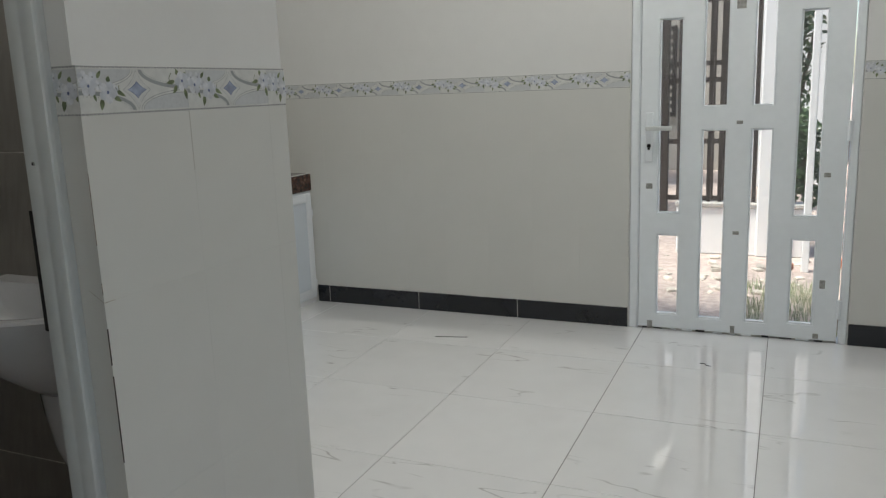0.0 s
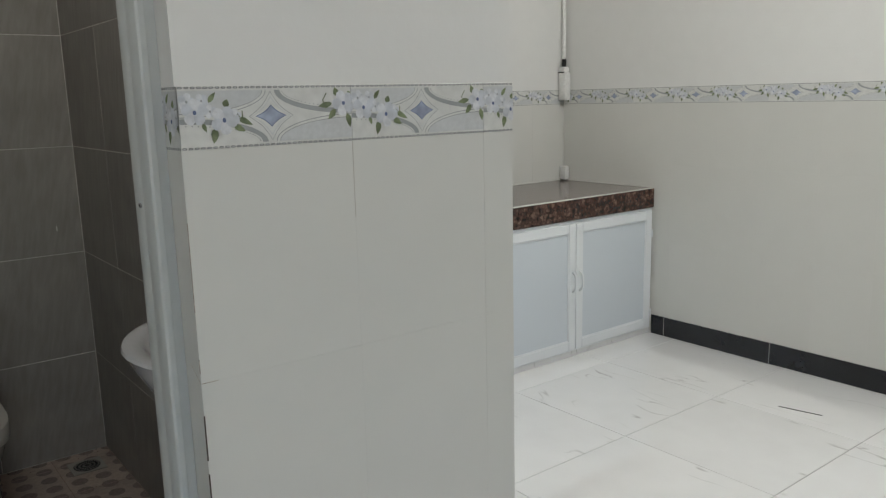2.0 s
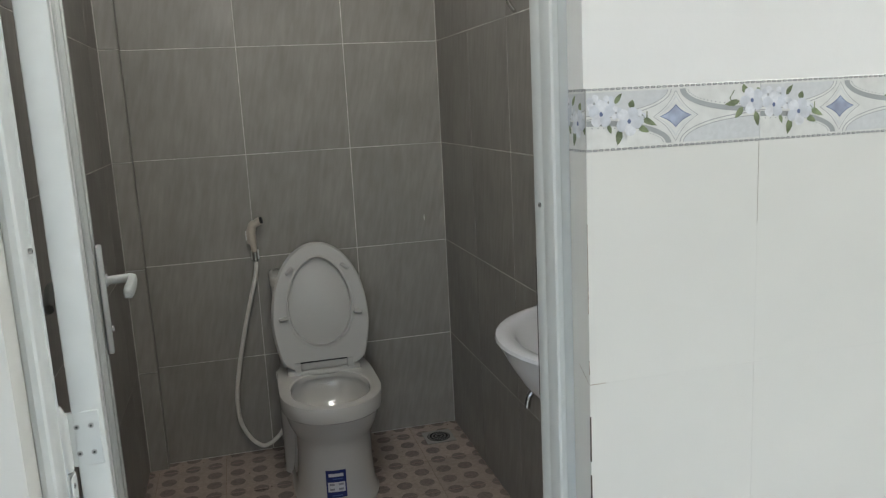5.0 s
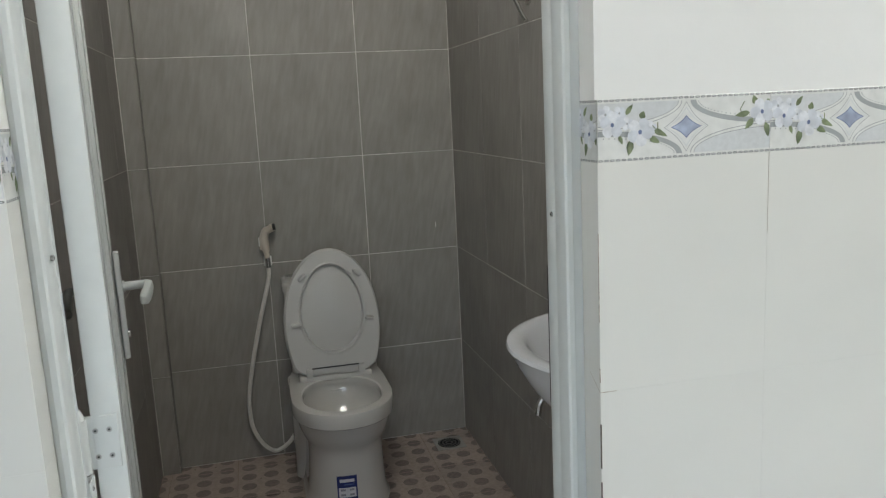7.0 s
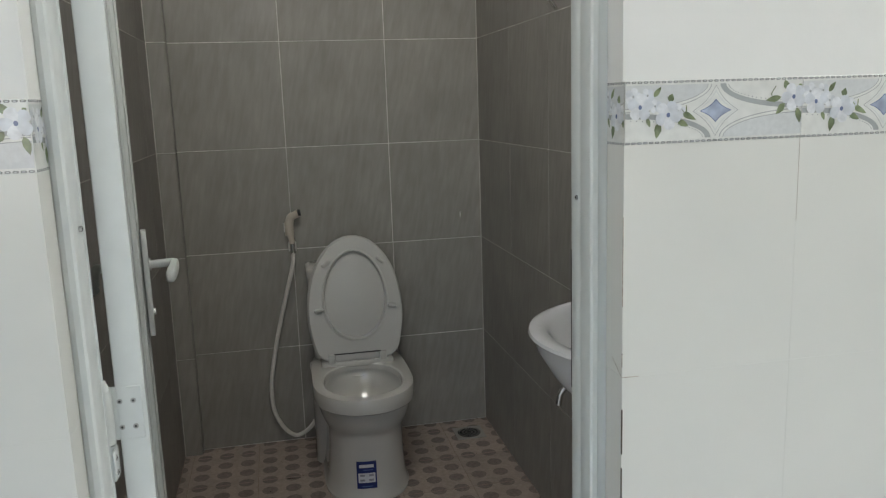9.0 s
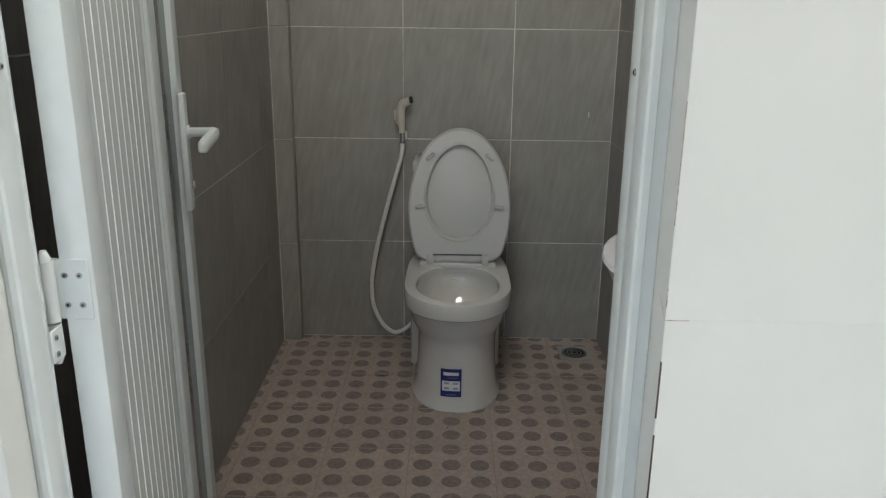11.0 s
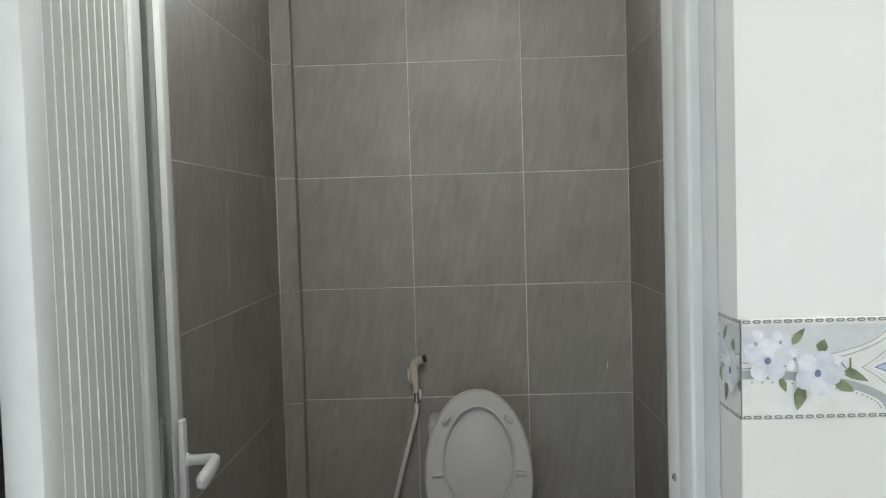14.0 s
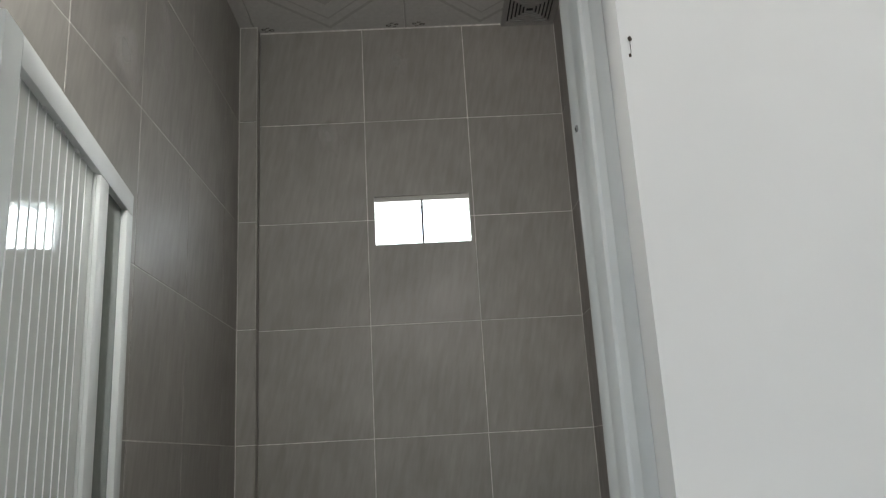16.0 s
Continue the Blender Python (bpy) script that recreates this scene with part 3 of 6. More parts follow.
# ---- bathroom doorway: frame, leaf, hinges, handle ----
def door_frame_bath():
    f = thing("door_frame", (-0.95, 0.458, 0), "white ribbed plastic door frame with screws", "door frame", kind="structure")
    for side, y, s in (("jamb", JR, -1), ("jamb", JL, 1)):
        bm = bmesh.new()
        end = -0.992 if s < 0 else -0.971
        r = 0.033 if s < 0 else 0.0255
        prof = [(end, 0.0005), (end, r - 0.003), (end + 0.0012, r - 0.0008), (end + 0.003, r), (-0.968, r - 0.0026), (-0.9665, r - 0.0034), (-0.9625, r - 0.0038), (-0.961, r - 0.0034), (-0.9425, r - 0.0062), (-0.9390, r - 0.0075), (-0.9372, r - 0.0105), (-0.9378, r - 0.018), (-0.9400, r - 0.0205), (-0.9415, 0.0005)]
        loft(bm, [[(px, y + s * py, z) for px, py in prof] for z in (0.0, 1.985)])
        j = part("jamb", bm, UPVC, f, smooth=35)
        for z in (0.35, 1.149, 1.773):
            sb = bmesh.new()
            xs = -0.974 if s < 0 else -0.955
            rod(sb, (xs, y + s * (r - 0.004), z), (xs, y + s * (r - 0.0002), z), 0.0036, 10)
            rod(sb, (xs, y + s * (r - 0.0003), z), (xs, y + s * (r + 0.0003), z), 0.0018, 6, mi=1)
            part("screw", sb, [SCREW, DARK], j)
    bm = bmesh.new()
    box(bm, -0.970, JL + 0.031, 1.965, -0.93, JR - 0.0345, 1.985, 0.003, seg=2)
    part("head", bm, UPVC, f, smooth=40)
    # Dark strip at the jamb's rear edge, placed to fit the camera's view.
    sb = bmesh.new()
    box(sb, -1.0045, JR - 0.0285, 0.86, -0.9923, JR - 0.0265, 1.07, 0.0005)
    part("strike_plate", sb, DARK, f, "dark strip at the jamb's rear edge")
    for z0, z1 in ((0.18, 0.31), (0.62, 0.78), (0.80, 0.865), (0.925, 0.945), (1.01, 1.13)):
        part("joint_crack", boxes((PX - 0.0012, JR - 0.0003, z0, PX + 0.0002, JR + (0.0014 if z1 < 0.9 else 0.0005), z1)), GRIME if z1 < 0.9 else CRACK, f, "dark crack along the tiled corner")
    bm = bmesh.new()
    rod(bm, (-0.922, JR - 0.0001, 0.931), (-0.8905, JR - 0.0001, 0.911), 0.0004, 5)
    part("joint_crack", bm, CRACK, f, "hairline crack on the tiled return")
    return f


door_frame_bath()

HINGE, FREE = Vector((-1.005, 0.178, 0)), Vector((-1.627, 0.0885, 0))


def bath_door():
    """The leaf stands open into the bathroom. Local x runs from the hinge edge to the free edge, local y is its thickness (room side at 0)."""
    along = (FREE - HINGE).normalized()
    d = thing("door_bathroom", (0, 0, 0), "open white plastic bathroom door with a ribbed panel", "door")
    W, Z0, Z1, T = (FREE - HINGE).length, 0.015, 1.957, 0.037
    A, B, C, R = 0.055, 0.405, 0.455, 0.585
    place = Matrix.Translation(HINGE) @ pose(0, 0, 0, 0, 0, math.degrees(math.atan2(along.y, along.x)))
    z0, z1 = Z0 + 0.0605, Z1 - 0.0405

    def piece(name, bm, mats, label="", parent=None, smooth=40):
        bmesh.ops.transform(bm, matrix=place, verts=bm.verts[:])
        return part(name, bm, mats, parent or d, label, smooth)

    def bar(name, x0, x1, a, b, label=""):
        bm = bmesh.new()
        box(bm, x0, 0, a, x1, T, b, 0.0025, seg=2)
        return piece(name, bm, UPVC, label)

    bar("hinge_stile", 0, A, Z0, Z1)
    bar("top_rail", A + 0.0005, W, Z1 - 0.04, Z1)
    bar("bottom_rail", A + 0.0005, W, Z0, Z0 + 0.06)
    bar("mullion", B, C, z0, z1)
    bar("lock_stile", R, W, z0, z1)
    piece("glass_strip", boxes((C - 0.0005, 0.011, z0 - 0.0005, R + 0.0005, 0.017, z1 + 0.0005)), STRIP_GLASS, "narrow grey-green glass strip")
    panel = piece("panel", boxes((A - 0.0005, 0.011, z0 - 0.0005, B + 0.0005, 0.02, z1 + 0.0005)), RIBBED, "glossy ribbed pale panel")
    n = 10
    for k in range(n):
        x = 0.083 + k * 0.277 / (n - 1)
        piece("rib", boxes((x - 0.0009, 0.0098, z0, x + 0.0009, 0.0111, z1)), RIB_LINE, "thin raised rib line", panel, smooth=False)
    for x0, x1 in ((A + 0.0003, A + 0.0045), (B - 0.005, B - 0.0005)):
        bm = bmesh.new()
        box(bm, x0, 0.006, z0, x1, 0.0108, z1, 0.001)
        piece("glazing_bead", bm, UPVC)
    for x in (0.16, 0.215, 0.235, 0.30, 0.32):
        piece("torn_film", boxes((x, 0.007, z1 - 0.004, x + 0.012, 0.0105, z1 - 0.0005)), RIB_LINE, "torn bit of protective film")
    # handle set
    bm = bmesh.new()
    box(bm, 0.570, -0.012, 0.84, 0.598, -0.0005, 1.056, 0.003, seg=2)
    plate = piece("handle_plate", bm, UPVC, "white handle plate")
    bm = bmesh.new()
    rod(bm, (0.586, -0.009, 0.985), (0.586, -0.016, 0.985), 0.0125, 16)
    rows = []
    for x, y, z, dx, dy, w, h in ((0.586, -0.014, 0.985, 1, 0, 0.0085, 0.0085), (0.586, -0.046, 0.985, 1, 0, 0.0085, 0.0085), (0.585, -0.055, 0.985, 0.9, -0.4, 0.0095, 0.009), (0.579, -0.0605, 0.984, 0.45, -0.9, 0.0085, 0.0092), (0.566, -0.060, 0.983, 0, -1, 0.0090, 0.0102), (0.542, -0.057, 0.979, -0.12, -1, 0.0092, 0.0110), (0.518, -0.052, 0.974, -0.2, -1, 0.0098, 0.0116), (0.504, -0.049, 0.971, -0.2, -1, 0.0088, 0.0104), (0.499, -0.0475, 0.970, -0.2, -1, 0.0040, 0.0060)):
        k = math.hypot(dx, dy)
        ring = []
        for q in range(12):
            a = 2 * math.pi * q / 12
            c, v = math.cos(a), math.sin(a)
            c, v = math.copysign(abs(c) ** 0.6, c), math.copysign(abs(v) ** 0.6, v)
            ring.append((x + dx / k * w * c, y + dy / k * w * c, z + h * v))
        rows.append(ring)
    loft(bm, rows)
    piece("lever", bm, UPVC, "white lever handle", plate)
    bm = bmesh.new()
    rod(bm, (0.585, -0.009, 0.888), (0.585, -0.016, 0.888), 0.008, 14)
    piece("lock_cylinder", bm, CHROME, "small metal lock cylinder", plate)
    bm = bmesh.new()
    box(bm, 0.572, T + 0.0005, 0.83, 0.598, T + 0.008, 1.065, 0.003)
    rod(bm, (0.586, T + 0.008, 0.985), (0.586, T + 0.04, 0.985), 0.009, 12)
    tube(bm, smooth_path([(0.586, T + 0.036, 0.985), (0.574, T + 0.048, 0.986), (0.524, T + 0.05, 0.978), (0.472, T + 0.048, 0.966)], 5), 0.0095, 10)
    piece("rear_handle", bm, UPVC, "white lever handle")
    # hinges on the leaf's edge, their lower knuckles on the jamb
    for z in (0.30, 0.894, 1.831):
        bm = bmesh.new()
        cx, cy = -0.9935, 0.1285
        box(bm, -1.0045, cy, z - 0.037, -1.0008, 0.1735, z + 0.037, 0.0012)
        rod(bm, (cx, cy, z - 0.037), (cx, cy, z + 0.037), 0.0092, 16)
        rod(bm, (cx, cy, z + 0.037), (cx, cy, z + 0.049), 0.0082, 16, r2=0.0035)
        rod(bm, (cx, cy, z - 0.079), (cx, cy, z - 0.0395), 0.0088, 16)
        rod(bm, (cx, cy, z - 0.090), (cx, cy, z - 0.079), 0.004, 16, r2=0.008)
        box(bm, cx, 0.1362, z - 0.079, -0.966, 0.1392, z - 0.0395, 0.0012)
        h = part("hinge", bm, UPVC, d, "white two-wing hinge", smooth=40)
        for p, q in [((-1.0008, y, z + dz), (1, 0, 0)) for y in (0.1455, 0.1625) for dz in (-0.019, 0.017)] + [((-0.975, 0.1392, z + dz), (0, 1, 0)) for dz in (-0.070, -0.050)]:
            sb = bmesh.new()
            p, q = Vector(p), Vector(q)
            rod(sb, p, p + q * 0.0013, 0.0036, 12)
            rod(sb, p + q * 0.0013, p + q * 0.0017, 0.0016, 6, mi=1)
            part("hinge_screw", sb, [SCREW, DARK], h, "zinc screw")
    return d


bath_door()


# ---- entrance door ----
def slot_rows():
    cols = [(-0.430, -0.316), (-0.226, -0.108), (-0.004, 0.096), (0.190, 0.304)]
    outer, inner = [(0.080, 0.498), (0.600, 1.540), (1.64, 1.98)], [(0.072, 1.016), (1.119, 1.98)]
    return [(c, outer if i in (0, 3) else inner) for i, c in enumerate(cols)]


def entrance_door():
    d = thing("door_entrance", (-0.05, 3.88, 0), "white painted steel entrance door with glazed slots", "door")
    fr = bmesh.new()
    box(fr, -0.560, NY + 0.003, 0.0, -0.516, 3.965, 2.115, 0.004)
    box(fr, 0.4145, NY + 0.003, 0.0, 0.450, NY + 0.050, 2.115, 0.004)
    box(fr, -0.5155, NY + 0.003, 2.06, 0.4115, 3.965, 2.115, 0.004)
    box(fr, -0.5265, NY - 0.003, 0.0, -0.5205, NY + 0.004, 2.115, 0.001)
    part("frame", fr, STEEL_DOOR, d, "white steel door frame")
    Y0, Y1, X0, X1, Z0, Z1 = NY + 0.004, NY + 0.046, -0.512, 0.407, 0.012, 2.055
    bm = bmesh.new()
    edges = [X0] + [v for c, _ in slot_rows() for v in c] + [X1]
    for a, b in zip(edges[::2], edges[1::2]):
        box(bm, a, Y0, Z0, b, Y1, Z1)
    for (a, b), slots in slot_rows():
        z = Z0
        for s0, s1 in slots:
            box(bm, a, Y0, z, b, Y1, s0)
            z = s1
        box(bm, a, Y0, z, b, Y1, Z1)
    leaf = part("leaf", bm, STEEL_DOOR, d, "white painted steel leaf")
    for (a, b), slots in slot_rows():
        for s0, s1 in slots:
            bm = bmesh.new()
            w, dp = 0.009, 0.006
            for r in ((a, s0, a + w, s1), (b - w, s0, b, s1), (a + w, s0, b - w, s0 + w), (a + w, s1 - w, b - w, s1)):
                box(bm, r[0], Y0 + 0.008, r[1], r[2], Y1 - 0.008, r[3], 0.002)
            bead = part("slot_frame", bm, BEAD, leaf, "pale alloy bead")
            bm = bmesh.new()
            box(bm, a + w, Y0 + 0.019, s0 + w, b - w, Y0 + 0.023, s1 - w)
            p = part("pane", bm, PANE, leaf, "clear glass pane")
            p.visible_shadow = False
    bm = bmesh.new()
    box(bm, -0.492, Y0 - 0.007, 0.86, -0.452, Y0 - 0.0003, 1.10, 0.003)
    plate = part("handle_plate", bm, STEEL_DOOR, leaf, "white handle plate")
    bm = bmesh.new()
    rod(bm, (-0.472, Y0 - 0.007, 1.023), (-0.472, Y0 - 0.045, 1.023), 0.009, 14)
    box(bm, -0.482, Y0 - 0.058, 1.014, -0.358, Y0 - 0.040, 1.034, 0.005, seg=2)
    part("lever", bm, UPVC, leaf, "white lever handle", smooth=40)
    bm = bmesh.new()
    rod(bm, (-0.472, Y0 - 0.0068, 0.938), (-0.472, Y0 - 0.009, 0.938), 0.010, 14)
    box(bm, -0.477, Y0 - 0.009, 0.917, -0.467, Y0 - 0.0068, 0.938)
    part("keyhole", bm, DARK, leaf, "black keyhole")
    for x, z, w, h in ((-0.055, 1.045, 0.014, 0.008), (-0.065, 1.583, 0.02, 0.022), (-0.468, 0.738, 0.016, 0.013), (-0.055, 0.516, 0.014, 0.008), (0.335, 0.285, 0.012, 0.020), (-0.455, 0.028, 0.013, 0.016), (-0.055, 0.030, 0.010, 0.018), (0.318, 0.03, 0.012, 0.012), (0.33, 0.80, 0.014, 0.01), (0.318, 1.585, 0.02, 0.012)):
        part("tape_residue", boxes((x - w, Y0 - 0.0012, z - h, x + w, Y0 - 0.0002, z + h)), TAPE, leaf, "grey scrap of packing tape")
    # Dark bits are torn seal; pale bits paint light glinting under the leaf.
    rnd, x = random.Random(3), X0 + 0.02
    while x < X1 - 0.05:
        w = rnd.uniform(0.012, 0.06)
        part("seal_scrap", boxes((x, Y0 - 0.0022, 0.0045, x + w, Y0 - 0.0003, 0.0045 + rnd.uniform(0.004, 0.010))), DARK if rnd.random() < 0.6 else BEAD, leaf, "torn dark seal scrap, the pale ones painting glints of light")
        x += w + rnd.uniform(0.01, 0.05)
    for z in (0.17, 1.0, 1.83):
        bm = bmesh.new()
        rod(bm, (0.4095, Y0 - 0.010, z - 0.045), (0.4095, Y0 - 0.010, z + 0.045), 0.011, 14)
        rod(bm, (0.4095, Y0 - 0.010, z - 0.001), (0.4095, Y0 - 0.010, z + 0.001), 0.0117, 14)
        box(bm, 0.40, Y0 - 0.008, z - 0.045, 0.425, Y0 - 0.0004, z + 0.045)
        part("hinge", bm, STEEL_DOOR, d, "white barrel hinge", smooth=40)
    return d


entrance_door()
tagged(mesh_ob("threshold", boxes((-0.512, 3.86, -0.001, 0.41, 3.97, 0.004)), CONCRETE), "grey door sill", "sill", kind="structure")


# ---- kitchen corner ----
CX = -2.447
W_TOP = 0.788


def worktop():
    w = thing("worktop", (CX - 0.3, 2.7, W_TOP), "brown granite-edged kitchen worktop with a glossy top", "worktop")
    bm = bmesh.new()
    box(bm, -3.094, 1.385, W_TOP - 0.10, CX - 0.012, NY - 0.001, W_TOP - 0.001)
    part("top", bm, TOP_TILE, w, "glossy grey-brown top surface")
    bm = bmesh.new()
    box(bm, CX - 0.0115, 1.385, W_TOP - 0.102, CX, NY - 0.001, W_TOP - 0.003, 0.0015)
    part("front_edge", bm, GRANITE, w, "dark brown speckled granite edge")
    bm = bmesh.new()
    box(bm, CX - 0.016, 1.385, W_TOP - 0.0028, CX + 0.001, NY - 0.001, W_TOP + 0.0015, 0.001)
    box(bm, -3.094, NY - 0.009, W_TOP - 0.0009, CX - 0.0165, NY - 0.0005, W_TOP + 0.006, 0.001)
    box(bm, -3.0945, 1.385, W_TOP - 0.0009, -3.087, NY - 0.0095, W_TOP + 0.006, 0.001)
    part("edge_trim", bm, WALL_TILE, w, "thin white edge trim")
    return w


worktop()


def base_cabinet(y0, y1):
    c = thing("base_cabinet", (CX, (y0 + y1) / 2, 0), "white framed base cabinet with pale blue door panels, closed", "cabinet", "base cabinets under the worktop")
    top = W_TOP - 0.104
    bm = bmesh.new()
    fx = CX - 0.010
    box(bm, fx - 0.03, y0 + 0.001, 0.03, fx, y0 + 0.034, top, 0.002)
    box(bm, fx - 0.03, y1 - 0.034, 0.03, fx, y1 - 0.001, top, 0.002)
    box(bm, fx - 0.03, y0 + 0.0345, top - 0.03, fx, y1 - 0.0345, top, 0.002)
    box(bm, fx - 0.03, y0 + 0.0345, 0.03, fx, y1 - 0.0345, 0.06, 0.002)
    box(bm, fx - 0.6, y0 + 0.001, 0.03, fx - 0.031, y0 + 0.01, top)
    box(bm, fx - 0.6, y1 - 0.01, 0.03, fx - 0.031, y1 - 0.001, top)
    box(bm, fx - 0.6, y0 + 0.0105, 0.03, fx - 0.031, y1 - 0.0105, 0.04)
    part("body", bm, CAB_WHITE, c)
    bm = bmesh.new()
    box(bm, fx - 0.60, y0 + 0.001, -0.001, fx - 0.004, y1 - 0.001, 0.0295, 0.002)
    part("plinth", bm, FLOOR_TILE, c, "white tiled plinth")
    mid = (y0 + y1) / 2
    for a, b, hy in ((y0 + 0.02, mid - 0.002, mid - 0.025), (mid + 0.002, y1 - 0.02, mid + 0.025)):
        z0, z1, w = 0.042, top - 0.014, 0.045
        bm = bmesh.new()
        for r in ((a, z0, a + w, z1), (b - w, z0, b, z1), (a + w, z0, b - w, z0 + w), (a + w, z1 - w, b - w, z1)):
            box(bm, fx + 0.0005, r[0], r[1], fx + 0.016, r[2], r[3], 0.002)
        door = part("door", bm, CAB_WHITE, c, "white framed door")
        bm = bmesh.new()
        box(bm, fx + 0.002, a + w - 0.001, z0 + w - 0.001, fx + 0.008, b - w + 0.001, z1 - w + 0.001)
        part("panel", bm, CAB_PANEL, door, "pale blue panel")
        bm = bmesh.new()
        for r in ((a + w, z0 + w, a + w + 0.006, z1 - w), (b - w - 0.006, z0 + w, b - w, z1 - w), (a + w + 0.006, z0 + w, b - w - 0.006, z0 + w + 0.006), (a + w + 0.006, z1 - w - 0.006, b - w - 0.006, z1 - w)):
            box(bm, fx + 0.008, r[0], r[1], fx + 0.013, r[2], r[3], 0.001)
        part("bead", bm, CAB_WHITE, door)
        bm = bmesh.new()
        tube(bm, smooth_path([(fx + 0.016, hy, 0.435), (fx + 0.034, hy, 0.42), (fx + 0.038, hy, 0.385), (fx + 0.034, hy, 0.35), (fx + 0.016, hy, 0.335)], 5), 0.0055, 8)
        part("handle", bm, CAB_WHITE, door, "white bow handle", smooth=60)
        for z in (0.12, 0.55):
            bm = bmesh.new()
            yy = a if hy > mid - 0.03 and a < mid - 0.1 else b
            rod(bm, (fx + 0.018, yy, z - 0.02), (fx + 0.018, yy, z + 0.02), 0.004, 8)
            part("hinge", bm, CAB_WHITE, door)
    return c


base_cabinet(2.641, NY - 0.001)
base_cabinet(1.437, 2.639)


def corner_conduit():
    c = thing("cable_conduit", (-3.07, 3.82, 1.3), "white cable conduit with a junction box in the corner", "conduit")
    bm = bmesh.new()
    rod(bm, (-3.078, NY - 0.018, 1.475), (-3.078, NY - 0.018, 3.31), 0.011, 12)
    part("pipe", bm, WHITE_PLASTIC, c, smooth=40)
    bm = bmesh.new()
    box(bm, -3.094, NY - 0.050, 1.245, -3.040, NY - 0.0005, 1.40, 0.008, seg=2)
    box(bm, -3.092, NY - 0.044, 1.40, -3.052, NY - 0.002, 1.432, 0.006, seg=2)
    part("junction_box", bm, WHITE_PLASTIC, c, "white junction box", smooth=40)
    bm = bmesh.new()
    part("seam", boxes((-3.092, NY - 0.052, 1.397, -3.050, NY - 0.045, 1.403)), DARK, c, "dark seam")
    rod(bm, (-3.078, NY - 0.018, 1.432), (-3.078, NY - 0.018, 1.474), 0.013, 12)
    part("collar", bm, DARK, c, "black collar")
    bm = bmesh.new()
    box(bm, -3.086, NY - 0.045, W_TOP + 0.007, -3.040, NY - 0.010, 0.872, 0.008, seg=2)
    part("lower_box", bm, WHITE_PLASTIC, c, "white junction box", smooth=40)
    return c


corner_conduit()
_b = boxes((0, -0.0018, 0, 0.165, 0.0018, 0.002))
strip = tagged(mesh_ob("floor_scrap", _b, DARK), "thin dark strip lying on the floor tiles", "scrap")
strip.matrix_world = pose(-1.462, 3.393, 0.0006, 0, 0, 13.5)
scrap = tagged(mesh_ob("wire_scrap", tube(bmesh.new(), smooth_path([(0, 0, 0.003), (0.022, 0.010, 0.003), (0.036, -0.006, 0.004), (0.055, 0.004, 0.003)], 5), 0.0018, 6), DARK), "short bent scrap of dark wire on the floor", "scrap")
scrap.matrix_world = pose(-0.16, 3.38, 0.0, 0, 0, -30)


# ---- bathroom things ----
TY = 0.619


def outline(xf, xb, half, pf=2.2, pb=3.6, n=48, y=TY):
    """A rounded plan shape with a round front and a squarer back; returns (x, y) pairs."""
    xm = xf - min(half * 1.25, (xf - xb) / 2)
    pts = []
    for i in range(n):
        a = 2 * math.pi * i / n
        c, s = math.cos(a), math.sin(a)
        p = pf if c >= 0 else pb
        r = (abs(c) ** p + abs(s) ** p) ** (-1 / p)
        pts.append((xm + r * c * ((xf - xm) if c >= 0 else (xm - xb)), y + half * r * s))
    return pts


